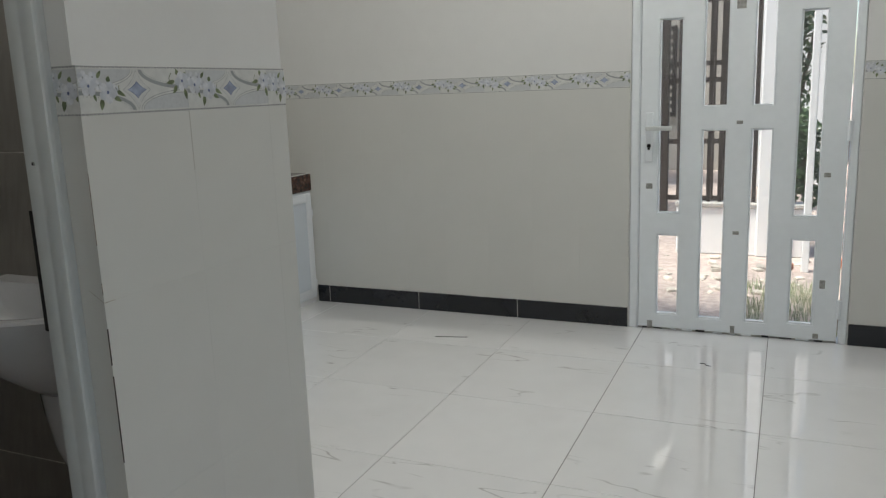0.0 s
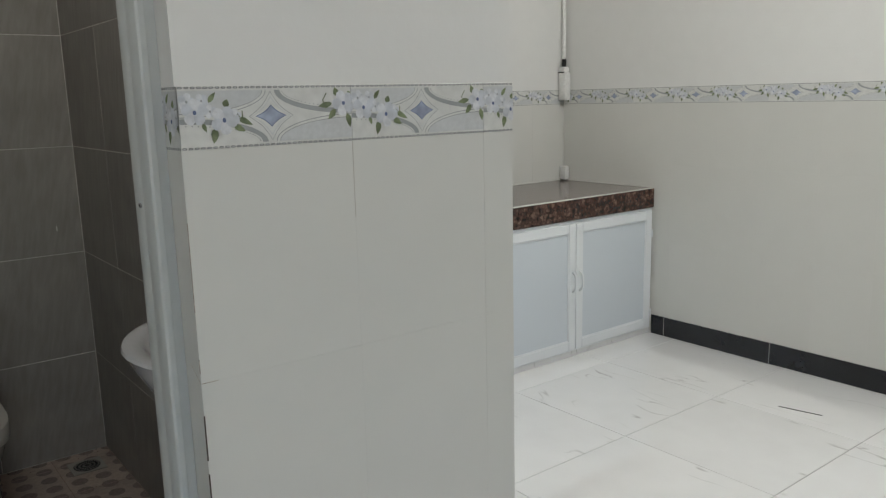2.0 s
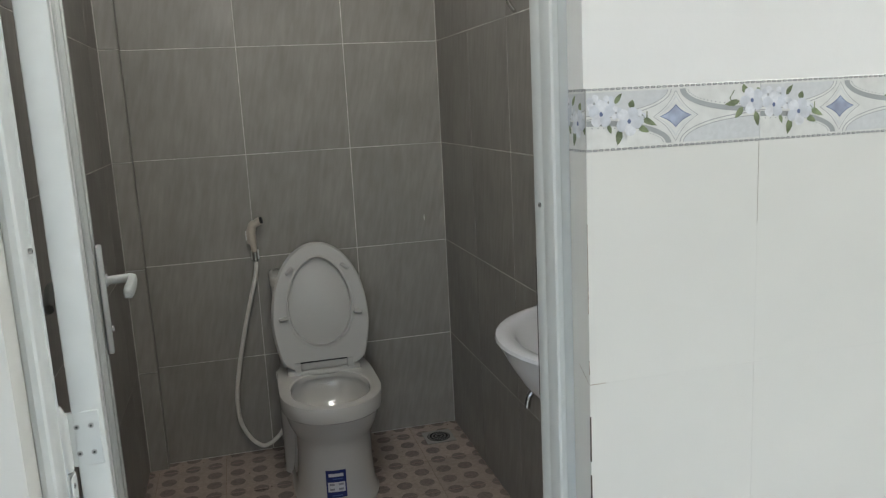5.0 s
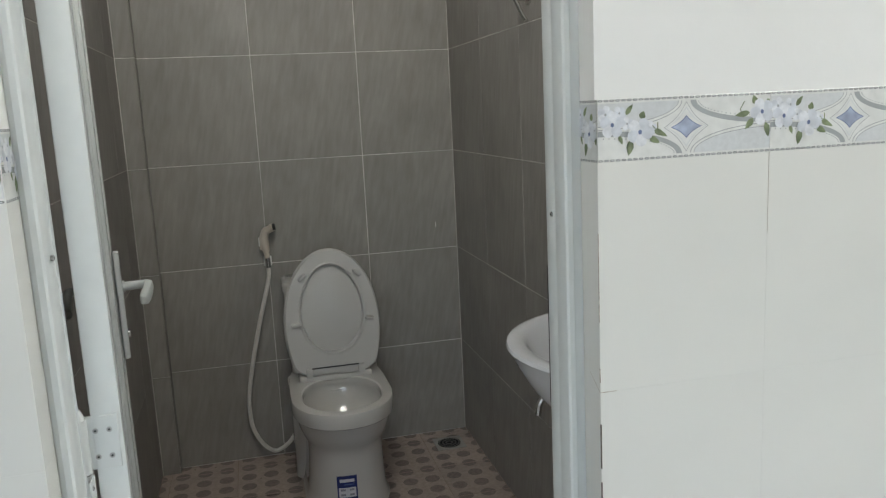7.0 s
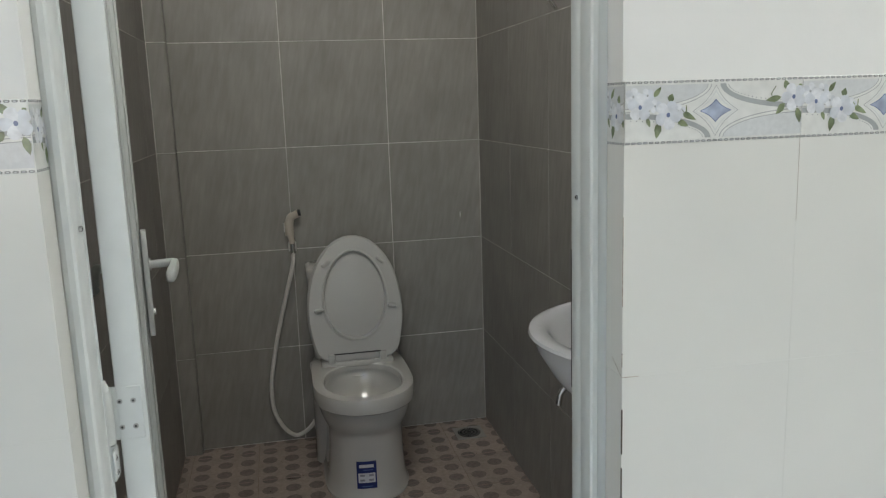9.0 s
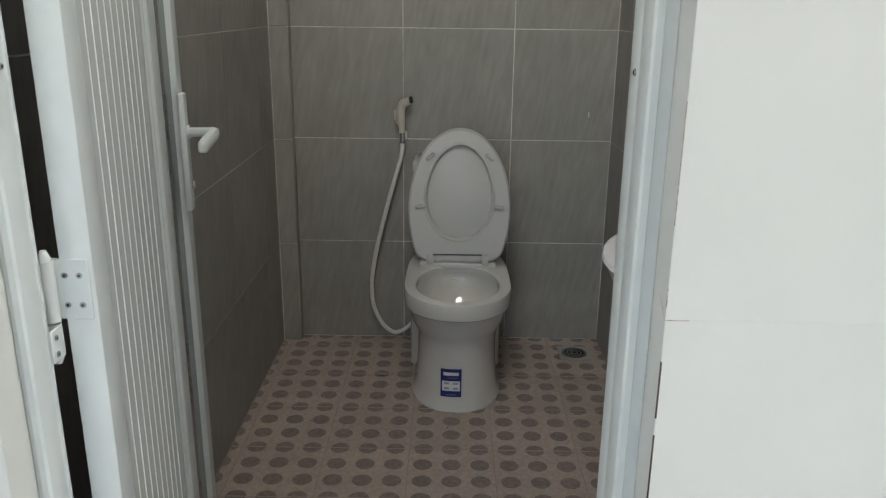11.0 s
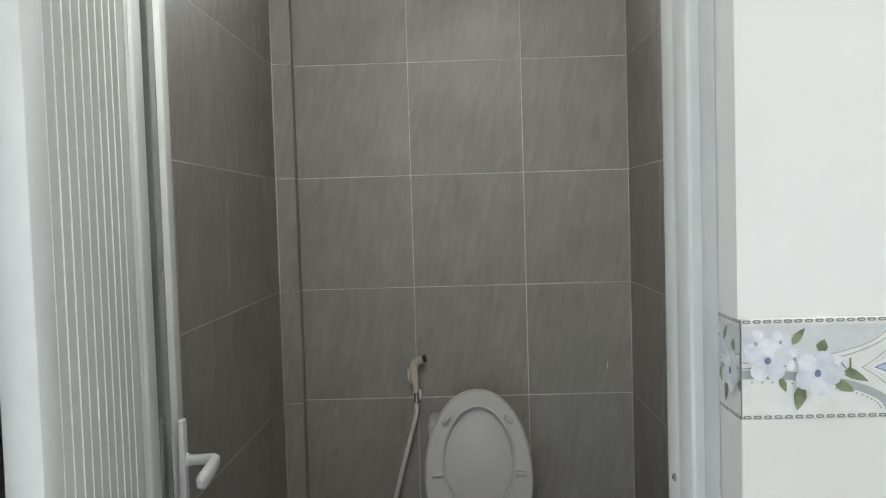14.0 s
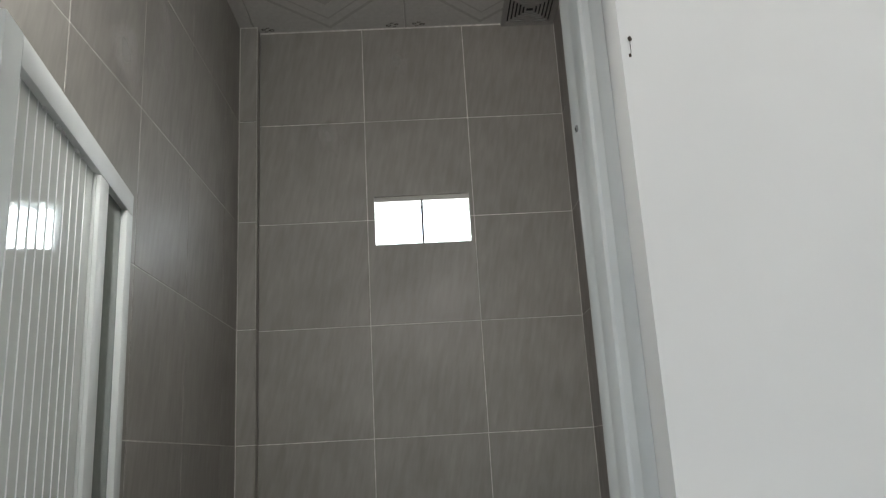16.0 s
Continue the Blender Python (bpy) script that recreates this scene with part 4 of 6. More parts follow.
def toilet():
    t = thing("toilet", (-2.75, TY, BZ), "off-white ceramic one-piece toilet with seat and lid raised", "toilet")
    bm = bmesh.new()
    prof = [(BZ, -2.466, 0.151), (BZ + 0.008, -2.466, 0.152), (BZ + 0.016, -2.470, 0.146), (0.0, -2.470, 0.138), (0.06, -2.468, 0.133), (0.11, -2.464, 0.131), (0.155, -2.460, 0.131), (0.178, -2.455, 0.133), (0.195, -2.447, 0.139), (0.212, -2.435, 0.148), (0.235, -2.424, 0.156), (0.262, -2.416, 0.162), (0.276, -2.412, 0.165), (0.2785, -2.402, 0.1725), (0.283, -2.397, 0.176), (0.300, -2.394, 0.1777), (0.329, -2.395, 0.1772), (0.3335, -2.397, 0.1755), (0.3345, -2.400, 0.173)]
    body = prof
    rings = [[(x, y, z) for x, y in outline(f, -3.02, h)] for z, f, h in prof]
    mouth = [(0.3345, -2.430, -2.785, 0.142), (0.331, -2.435, -2.78, 0.137), (0.312, -2.437, -2.78, 0.135), (0.308, -2.426, -2.79, 0.146), (0.27, -2.430, -2.785, 0.143), (0.22, -2.46, -2.75, 0.118), (0.17, -2.52, -2.71, 0.080), (0.13, -2.58, -2.67, 0.045)]
    rings += [[(x, y, z) for x, y in outline(f, b, h, 2.1, 2.3)] for z, f, b, h in mouth]
    loft(bm, rings, True, True)
    part("bowl", bm, CERAMIC, t, "glossy off-white ceramic bowl and pedestal", smooth=28)
    bm = bmesh.new()
    loft(bm, [[(x, y, z) for x, y in outline(-2.815 + g, -3.03, 0.166 + h, 5, 8, y=TY - 0.003)] for z, g, h in ((BZ, 0.003, 0.003), (BZ + 0.012, 0.0, 0.0), (0.12, 0.0, 0.0), (0.24, 0.012, 0.002), (0.285, 0.03, 0.004))])
    part("rear_skirt", bm, CERAMIC, t, "straight ceramic skirt under the cistern", smooth=50)
    bm = bmesh.new()
    n = 40
    bm.faces.new([bm.verts.new((-2.62 + 0.08 * math.cos(2 * math.pi * i / n), TY + 0.062 * math.sin(2 * math.pi * i / n), 0.165)) for i in range(n)])
    part("water", bm, WATER, t, "still water in the bowl")
    bm = bmesh.new()
    prof = [(0.20, 0.140, -2.93), (0.345, 0.148, -2.850), (0.50, 0.152, -2.868), (0.63, 0.155, -2.874), (0.645, 0.155, -2.875)]
    rings = []
    for z, h, f in prof:
        rings.append([(x, y, z) for x, y in outline(f, -3.078, h, 5, 8, y=TY - 0.008)])
    loft(bm, rings)
    part("tank", bm, CERAMIC, t, "ceramic cistern", smooth=50)
    bm = bmesh.new()
    rings = []
    for z, g in ((0.6455, -0.004), (0.649, 0.003), (0.672, 0.004), (0.681, 0.0), (0.685, -0.010)):
        rings.append([(x, y, z) for x, y in outline(-2.872 + g, -3.079 - min(g, 0), 0.155 + g, 5, 8, y=TY - 0.008)])
    loft(bm, rings)
    part("tank_lid", bm, CERAMIC, t, "ceramic cistern lid", smooth=50)
    bm = bmesh.new()
    box(bm, -2.856, TY - 0.135, 0.325, -2.772, TY + 0.135, 0.352, 0.008, seg=3)
    part("deck", bm, CERAMIC, t, "ceramic shelf behind the rim", smooth=50)
    # raised lid and seat in one tilted plane
    base, up, out = Vector((-2.792, TY + 0.004, 0.350)), Vector((-0.13, 0, 0.991)), Vector((0.991, 0, 0.13))
    H = 0.466

    def half(s):
        if s > 0.36:
            return 0.179 * max(0.0, 1 - ((s - 0.36) / 0.64) ** 2.15) ** 0.5
        w = 0.179 - 0.034 * ((0.36 - s) / 0.36) ** 1.7
        return w - (0.030 * (1 - s / 0.07) ** 2 if s < 0.07 else 0)

    def egg(inset, depth, k=56):
        ss = [0.5 - 0.5 * math.cos(math.pi * i / (k / 2)) for i in range(k // 2 + 1)]
        pts = [(half(s), s) for s in ss[:-1]] + [(0.0, 1.0)] + [(-half(s), s) for s in ss[:-1][::-1]]
        pts = [(pts[0][0] * q, 0.0) for q in (0.2, 0.4, 0.6, 0.8)] + pts + [(pts[-1][0] * q, 0.0) for q in (0.8, 0.6, 0.4, 0.2)]
        out_pts = []
        for w, s in pts:
            cw, cs = w * (1 - inset / 0.179), 0.5 + (s - 0.5) * (1 - 2 * inset / H)
            out_pts.append(base + up * (cs * H) + Vector((0, 1, 0)) * cw + out * depth)
        return out_pts

    def oval(s0, s1, w, depth, k=57):
        ring = []
        for p in egg(0, 0):
            d = p - base
            ww, s = d.y, d.dot(up) / H
            a = math.atan2(ww / 0.179, (s - 0.5) * 2)
            cc, sc = math.cos(a), math.sin(a)
            egg_w = w * (1 - 0.10 * cc)
            ring.append(base + up * (((s0 + s1) / 2 + cc * (s1 - s0) / 2) * H) + Vector((0, 1, 0)) * sc * egg_w + out * depth)
        return ring

    bm = bmesh.new()
    loft(bm, [egg(0.012, -0.020), egg(0.003, -0.016), egg(0.0, -0.008), egg(0.001, 0.0), egg(0.004, 0.002)])
    part("lid", bm, SEAT, t, "raised off-white plastic lid", smooth=50)
    bm = bmesh.new()
    loft(bm, [egg(0.006, 0.0025), egg(0.0035, 0.006), egg(0.004, 0.016), egg(0.008, 0.020), oval(0.150, 0.895, 0.124, 0.0205), oval(0.158, 0.888, 0.1205, 0.0225), oval(0.163, 0.883, 0.118, 0.0235), oval(0.170, 0.877, 0.1145, 0.0225), oval(0.176, 0.872, 0.112, 0.017), oval(0.180, 0.870, 0.111, 0.0025)], False, False)
    seat = part("seat", bm, SEAT, t, "raised off-white plastic seat ring", smooth=15)
    for w, s, tw in ((0.136, 0.42, 8), (-0.136, 0.42, -8), (0.101, 0.79, 40), (-0.101, 0.79, -40)):
        bm = bmesh.new()
        box(bm, -0.0175, -0.007, 0, 0.0175, 0.007, 0.017, 0.004)
        place = base + up * (s * H) + Vector((0, 1, 0)) * w + out * 0.0205
        m = Matrix((Vector((0, 1, 0)), up, out)).transposed().to_4x4()
        m.translation = place
        bmesh.ops.transform(bm, matrix=m @ pose(0, 0, 0, 0, 0, -tw), verts=bm.verts[:])
        part("bumper", bm, SEAT, seat)
    bm = bmesh.new()
    box(bm, -2.787, TY - 0.083, 0.3525, -2.770, TY + 0.083, 0.379, 0.002, seg=2)
    part("hinge_bar", bm, SEAT, t, "plastic hinge bar", smooth=50)
    for s in (-1, 1):
        bm = bmesh.new()
        box(bm, -2.790, TY + s * 0.0965 - 0.012, 0.345, -2.766, TY + s * 0.0965 + 0.012, 0.381, 0.003, seg=2)
        part("hinge_block", bm, SEAT, t, smooth=50)
    # Thin black strip paints the shadow line between lid and hinge bar.
    part("hinge_slot", boxes((-2.778, TY - 0.086, 0.3792, -2.768, TY + 0.086, 0.3815)), DARK, t, "black strip painting the shadow line above the hinge bar")
    # label stuck on the pedestal's front
    prints = [("label", -0.052, 0.016, -0.012, 0.090, 0.0016, LABEL_BLUE), ("logo_bar", -0.043, 0.007, 0.066, 0.078, 0.0024, LABEL_WHITE), ("script_bar", -0.030, 0.004, 0.056, 0.059, 0.0024, LABEL_PALE), ("print_panel", -0.047, 0.011, 0.010, 0.046, 0.0024, LABEL_WHITE), ("print_bar", -0.036, 0.000, -0.005, -0.002, 0.0024, LABEL_PALE)]
    prints += [("pictogram", y, y + 0.016, z, z + 0.0075, 0.0030, LABEL_GREY) for y in (-0.041, -0.011) for z in (0.016, 0.034)]
    for name, y0, y1, z0, z1, lift, mat in prints:
        bm = bmesh.new()
        rows = []
        for z in (z0, (z0 + z1) / 2, z1):
            ring = outline(np.interp(z, [p[0] for p in body], [p[1] for p in body]), -3.02, np.interp(z, [p[0] for p in body], [p[2] for p in body]), n=480)
            row = []
            for k in range(7):
                yy = TY - 0.0 + y0 + (y1 - y0) * k / 6
                xx = max(x for x, y in ring if abs(y - yy) < 0.004)
                row.append((xx + lift, yy, z))
            rows.append(row)
        loft(bm, rows, False, False, closed=False)
        part(name, bm, mat, t, "blue paper label with white print" if name == "label" else "")
    return t


WATER = surface("clear_water", (0.30, 0.31, 0.29), 0.02, bump=0, big_amount=0.0, fine_amount=0.0, rough_var=0.0)
toilet()


def bidet_sprayer():
    s = thing("bidet_sprayer", (-3.05, 0.42, 0.8), "beige hand bidet sprayer on a wall holder with white hose", "bidet sprayer")
    bm = bmesh.new()
    box(bm, BACK + 0.0005, 0.396, 0.725, BACK + 0.012, 0.428, 0.765, 0.005, seg=2)
    rod(bm, (BACK + 0.012, 0.412, 0.745), (BACK + 0.035, 0.412, 0.745), 0.010, 12)
    part("holder", bm, WHITE_PLASTIC, s, "white wall holder", smooth=40)
    bm = bmesh.new()
    c = BACK + 0.045
    rings = []
    for z, yy, wy, wx in ((0.762, 0.411, 0.010, 0.010), (0.785, 0.409, 0.0115, 0.0115), (0.80, 0.407, 0.0150, 0.013), (0.835, 0.405, 0.0155, 0.0135), (0.858, 0.408, 0.0165, 0.0145), (0.874, 0.413, 0.0160, 0.0145), (0.884, 0.417, 0.010, 0.010)):
        rings.append([(c + wx * math.cos(q), yy + wy * math.sin(q), z) for q in np.linspace(0, 2 * math.pi, 17)[:-1]])
    loft(bm, rings)
    tube(bm, [Vector((c + 0.002, 0.412, 0.866)), Vector((c + 0.006, 0.428, 0.876)), Vector((c + 0.010, 0.441, 0.883))], 0.0135, 14, taper=0.0155)
    box(bm, c - 0.005, 0.3865, 0.795, c + 0.005, 0.3935, 0.850, 0.003, seg=2)
    part("trigger", boxes((c - 0.004, 0.383, 0.81, c + 0.004, 0.3862, 0.845)), WHITE_PLASTIC, s, "white trigger")
    part("head", bm, SPRAY_B, s, "beige plastic spray head", smooth=40)
    bm = bmesh.new()
    rod(bm, (c + 0.017, 0.440, 0.884), (c + 0.018, 0.450, 0.886), 0.0125, 16)
    part("nozzle", bm, DARK, s, "dark nozzle face")
    bm = bmesh.new()
    rod(bm, (c, 0.412, 0.725), (c, 0.411, 0.768), 0.010, 12)
    part("connector", bm, CHROME, s, "chrome hose connector", smooth=40)
    bm = bmesh.new()
    tube(bm, smooth_path([(c, 0.412, 0.728), (c + 0.002, 0.408, 0.68), (c + 0.004, 0.386, 0.60), (c + 0.006, 0.352, 0.48), (c + 0.008, 0.322, 0.36), (c + 0.008, 0.298, 0.24), (c + 0.008, 0.291, 0.16), (c + 0.006, 0.298, 0.08), (c + 0.004, 0.330, 0.01), (c, 0.37, -0.028), (c - 0.004, 0.405, -0.024), (c - 0.01, 0.44, 0.0), (c - 0.015, 0.47, 0.04)], 7), 0.0082, 10)
    part("hose", bm, HOSE_W, s, "white plastic hose", smooth=60)
    return s


bidet_sprayer()


def basin():
    b = thing("wash_basin", (-1.35, BY1, 0.755), "white ceramic wash basin on a wall-hung half pedestal", "wash basin")
    cx, lift, deep, wide = -1.35, 0.062, 1.163, 1.11
    n = 48

    def ring(a, d, z, yo=0.0):
        out = []
        for i in range(n):
            t = math.pi * 2 * i / n
            x, y = math.cos(t), math.sin(t)
            out.append((cx + wide * a * x, BY1 - 0.001 - (deep * d * max(0.0, -y) ** 0.92 if y < 0 else 0.0) - yo * (1 if y < 0 else 0), z + lift))
        return out

    bm = bmesh.new()
    prof = [(0.08, 0.13, 0.535), (0.125, 0.165, 0.565), (0.18, 0.215, 0.615), (0.226, 0.262, 0.678), (0.249, 0.287, 0.729), (0.257, 0.296, 0.752), (0.261, 0.301, 0.759), (0.259, 0.299, 0.765), (0.251, 0.291, 0.768)]
    rings = [ring(a, d, z) for a, d, z in prof]
    inner = [(0.233, 0.272, 0.766), (0.222, 0.262, 0.755), (0.19, 0.235, 0.70), (0.14, 0.19, 0.65), (0.06, 0.13, 0.625)]
    for a, d, z in inner:
        r = []
        for i in range(n):
            t = math.pi * 2 * i / n
            x, y = math.cos(t), math.sin(t)
            r.append((cx + wide * a * x, BY1 - 0.07 - ((deep * d - 0.07) * max(0.0, -y) ** 0.92 if y < 0 else -0.02 * y), z + lift))
        rings.append(r)
    loft(bm, rings)
    part("bowl", bm, BASIN, b, "glossy white ceramic bowl", smooth=50)
    bm = bmesh.new()
    rod(bm, (cx, BY1 - 0.10, 0.626 + lift), (cx, BY1 - 0.10, 0.629 + lift), 0.02, 16)
    part("waste", bm, CHROME, b, "chrome waste ring")

    def shroud(a, d, z, lift_off=0.0, t0=180.0, t1=360.0, k=24):
        return [(cx + (a + lift_off) * math.cos(radians(t0 + (t1 - t0) * i / k)), BY1 - 0.001 + (d + lift_off) * math.sin(radians(t0 + (t1 - t0) * i / k)), z) for i in range(k + 1)]

    rows = [(0.300, 0.030, 0.040), (0.315, 0.050, 0.070), (0.37, 0.078, 0.102), (0.45, 0.102, 0.128), (0.54, 0.115, 0.140), (0.66, 0.122, 0.150)]
    bm = bmesh.new()
    loft(bm, [shroud(a, d, z) for z, a, d in rows])
    part("half_pedestal", bm, BASIN, b, "white ceramic half pedestal against the wall", smooth=50)
    bm = bmesh.new()
    loft(bm, [shroud(a, d, z, 0.0012, 200, 250, 8) for z, a, d in ((0.535, 0.1145, 0.1395), (0.588, 0.118, 0.144))], False, False, closed=False)
    part("sticker", bm, STICKER, b, "dark blue-green sticker")
    return b


basin()


def wall_tap():
    t = thing("wall_tap", (-1.850, BY1, 0.475), "chrome wall tap under the wash basin", "tap")
    x, z = -1.858, 0.518
    bm = bmesh.new()
    rod(bm, (x, BY1, z), (x, BY1 - 0.006, z), 0.022, 16)
    rod(bm, (x, BY1 - 0.006, z), (x, BY1 - 0.055, z), 0.0115, 14)
    part("body", bm, CHROME, t, smooth=40)
    bm = bmesh.new()
    tube(bm, smooth_path([(x, BY1 - 0.05, z), (x, BY1 - 0.085, z + 0.004), (x, BY1 - 0.108, z - 0.012), (x, BY1 - 0.116, z - 0.045)], 6), 0.009, 12)
    part("spout", bm, CHROME, t, smooth=60)
    bm = bmesh.new()
    rod(bm, (x, BY1 - 0.04, z), (x, BY1 - 0.04, z + 0.04), 0.008, 12)
    tube(bm, smooth_path([(x, BY1 - 0.035, z + 0.038), (x - 0.004, BY1 - 0.070, z + 0.034), (x - 0.010, BY1 - 0.106, z + 0.026)], 4), 0.0085, 10, taper=0.0060)
    part("lever", bm, DARK, t, "dark tap lever", smooth=40)
    return t


wall_tap()


def floor_drain():
    d = thing("floor_drain", (-2.95, 1.075, BZ), "square metal floor drain with a round grate", "drain")
    x, y, z = -2.945, 1.078, BZ
    bm = bmesh.new()
    box(bm, x - 0.06, y - 0.06, z - 0.001, x + 0.06, y + 0.06, z + 0.0022, 0.001)
    part("plate", bm, VENT_P, d, "dull grey square plate")
    # Black disc paints the shade below the grate; the plate has no hole.
    bm = bmesh.new()
    rod(bm, (x, y, z + 0.0022), (x, y, z + 0.003), 0.047, 28)
    part("well", bm, DARK, d, "black disc painting the shaded drain opening")
    bm = bmesh.new()
    for r in (0.044, 0.030, 0.016):
        for i in range(24):
            a, b = 2 * math.pi * i / 24, 2 * math.pi * (i + 0.62) / 24
            q = [(x + k * math.cos(w), y + k * math.sin(w)) for k, w in ((r, a), (r, b), (r - 0.006, b), (r - 0.006, a))]
            lo = [bm.verts.new((p[0], p[1], z + 0.003)) for p in q]
            hi = [bm.verts.new((p[0], p[1], z + 0.0045)) for p in q]
            bm.faces.new(hi)
            for k in range(4):
                bm.faces.new((lo[k], lo[(k + 1) % 4], hi[(k + 1) % 4], hi[k]))
    part("grate", bm, SCREW, d, "dark metal grate")
    return d


floor_drain()


def shower_holder():
    h = thing("shower_holder", (-2.11, BY1, 1.56), "small chrome hand-shower holder on the grey tiles", "shower holder")
    bm = bmesh.new()
    rod(bm, (-2.15, BY1, 1.60), (-2.15, BY1 - 0.006, 1.60), 0.020, 16)
    rod(bm, (-2.15, BY1 - 0.006, 1.60), (-2.15, BY1 - 0.040, 1.60), 0.009, 12)
    part("bracket", bm, CHROME, h, "round chrome bracket", smooth=40)
    bm = bmesh.new()
    tube(bm, smooth_path([(-2.175, BY1 - 0.050, 1.645), (-2.14, BY1 - 0.048, 1.602), (-2.095, BY1 - 0.045, 1.555), (-2.065, BY1 - 0.040, 1.528)], 5), 0.008, 12, taper=0.0055)
    part("tail", bm, CHROME, h, "slanting chrome tail", smooth=60)
    return h


shower_holder()


def ceiling_vent():
    v = thing("ceiling_vent", (-2.97, 1.08, 3.14), "grey square ceiling vent with nested slats", "vent")
    x0, x1, y0, y1, z = -3.084, -2.872, 0.973, 1.184, 3.139
    # Black sheet paints the shade behind the slats; nothing opens above it.
    bm = bmesh.new()
    box(bm, x0, y0, z - 0.003, x1, y1, z)
    part("backing", bm, DARK, v, "black sheet painting the shade behind the slats")
    cx, cy, h = (x0 + x1) / 2, (y0 + y1) / 2, (x1 - x0) / 2
    for k in range(7):
        a, w = h * (1 - k * 0.135), h * (0.135 if k == 0 else 0.055)
        bm = bmesh.new()
        for r in ((cx - a, cy - a, cx + a, cy - a + w), (cx - a, cy + a - w, cx + a, cy + a), (cx - a, cy - a + w, cx - a + w, cy + a - w), (cx + a - w, cy - a + w, cx + a, cy + a - w)):
            box(bm, r[0], r[1], z - 0.014 + k * 0.0006, r[2], r[3], z - 0.0032)
        part("frame" if k == 0 else "slat", bm, VENT_P, v)
    return v


ceiling_vent()


def floor_grit():
    """Dark crumbs swept to the foot of the end wall and round the toilet."""
    rnd = random.Random(21)
    bm = bmesh.new()
    spots = [(BACK + abs(rnd.gauss(0, 0.03)) + 0.004, rnd.uniform(0.02, 1.15)) for _ in range(46)]
    spots += [(rnd.uniform(-2.9, -2.3), rnd.uniform(0.1, 1.1)) for _ in range(18)]
    for x, y in spots:
        r = rnd.uniform(0.0008, 0.0032)
        top = bm.verts.new((x, y, BZ + 0.0005 + r * 0.8))
        ring = [bm.verts.new((x + r * rnd.uniform(0.6, 1.4) * math.cos(a), y + r * rnd.uniform(0.6, 1.4) * math.sin(a), BZ + 0.0005)) for a in (0, 1.2, 2.5, 3.8, 5.0)]
        for k in range(5):
            bm.faces.new((ring[k], ring[(k + 1) % 5], top))
    return tagged(mesh_ob("floor_grit", bm, GRIME), "dark crumbs of grit on the bathroom floor", "grit", kind="stuff")


floor_grit()
splinter = tagged(mesh_ob("splinter", rod(bmesh.new(), (0, 0, 0.0025), (0.045, 0.02, 0.003), 0.0016, 6, r2=0.0008), GRIME), "thin dark splinter lying on the bathroom floor", "scrap")
splinter.matrix_world = pose(-2.728, 0.330, BZ, 0, 0, 60)


# stains on the painted wall, painted glare and a white fleck on the grey tiles
def blot(name, pts, turn, place, mat, label, thick=0.0006):
    bm = bmesh.new()
    for cx, cy, rx, ry, ph in pts:
        k = 14
        lo = [bm.verts.new((cx + rx * (1 + 0.25 * math.sin(3 * i + ph)) * math.cos(2 * math.pi * i / k), cy + ry * (1 + 0.25 * math.cos(2 * i + ph)) * math.sin(2 * math.pi * i / k), thick)) for i in range(k)]
        bm.faces.new(lo)
    ob = mesh_ob(name, bm, mat)
    ob.matrix_world = Matrix.Translation(place) @ TURNS[turn]
    return tagged(ob, label, "stain", kind="structure")


blot("wall_stain", [(0.002, 0.008, 0.0019, 0.0028, 0.4), (0.0005, -0.009, 0.0013, 0.0022, 1.2), (0.0018, 0.0, 0.0003, 0.008, 0)], EAST, (PX - 0.006, 0.813, 1.819), GRIME, "small brown drip on the white wall")
for name, r in (("joint_crack", (0.8065, 0.9104, 0.830, 0.9116)), ("joint_crack", (1.0597, 1.11, 1.0603, 1.222))):
    tagged(mesh_ob(name, boxes((PX - 0.0005, r[0], r[1], PX + 0.00035, r[2], r[3])), CRACK), "hairline dark crack in a tile joint", "crack", kind="structure")


# Lays one patch of painted glare flat on a tiled wall.
def film(turn, place, wide, high, lean):
    bm = bmesh.new()
    bm.faces.new([bm.verts.new(v) for v in ((-0.6, -0.6, 0), (0.6, -0.6, 0), (0.6, 0.6, 0), (-0.6, 0.6, 0))])
    ob = tagged(mesh_ob("tile_smear", bm, GLARE), "pale glare painted on the grey tile", "stain", kind="structure")
    ob.matrix_world = Matrix.Translation(place) @ TURNS[turn] @ pose(0, 0, 0.0012, 0, 0, lean) @ Matrix.Diagonal((wide, high, 1, 1))


# Pale patches paint glare into the colour of both tiled walls.
for y, z, w, h, lean in ((0.280, 2.673, 0.10, 0.14, 10), (0.554, 2.985, 0.07, 0.13, -15)):
    film(EAST, (BACK, y, z), w, h, lean)
for x, z, w, h, lean in ((-1.95, 2.42, 0.22, 0.16, 30), (-2.2, 2.6, 0.18, 0.22, 10)):
    film(SOUTH_FACE, (x, BY0, z), w, h, lean)
blot("tile_smear", [(0, 0, 0.002, 0.012, 0.5)], EAST, (BACK, 1.099, 0.832), WALL_TILE, "white fleck on the grey tile")


# ---- outside the entrance ----
ground = tagged(mesh_ob("ground", boxes((-150, -150, -0.5, 150, 150, -0.25), (-150, 3.99, -0.25, 150, 150, -0.15)), SAND), "pale sandy yard strewn with rubble", "ground", kind="structure")


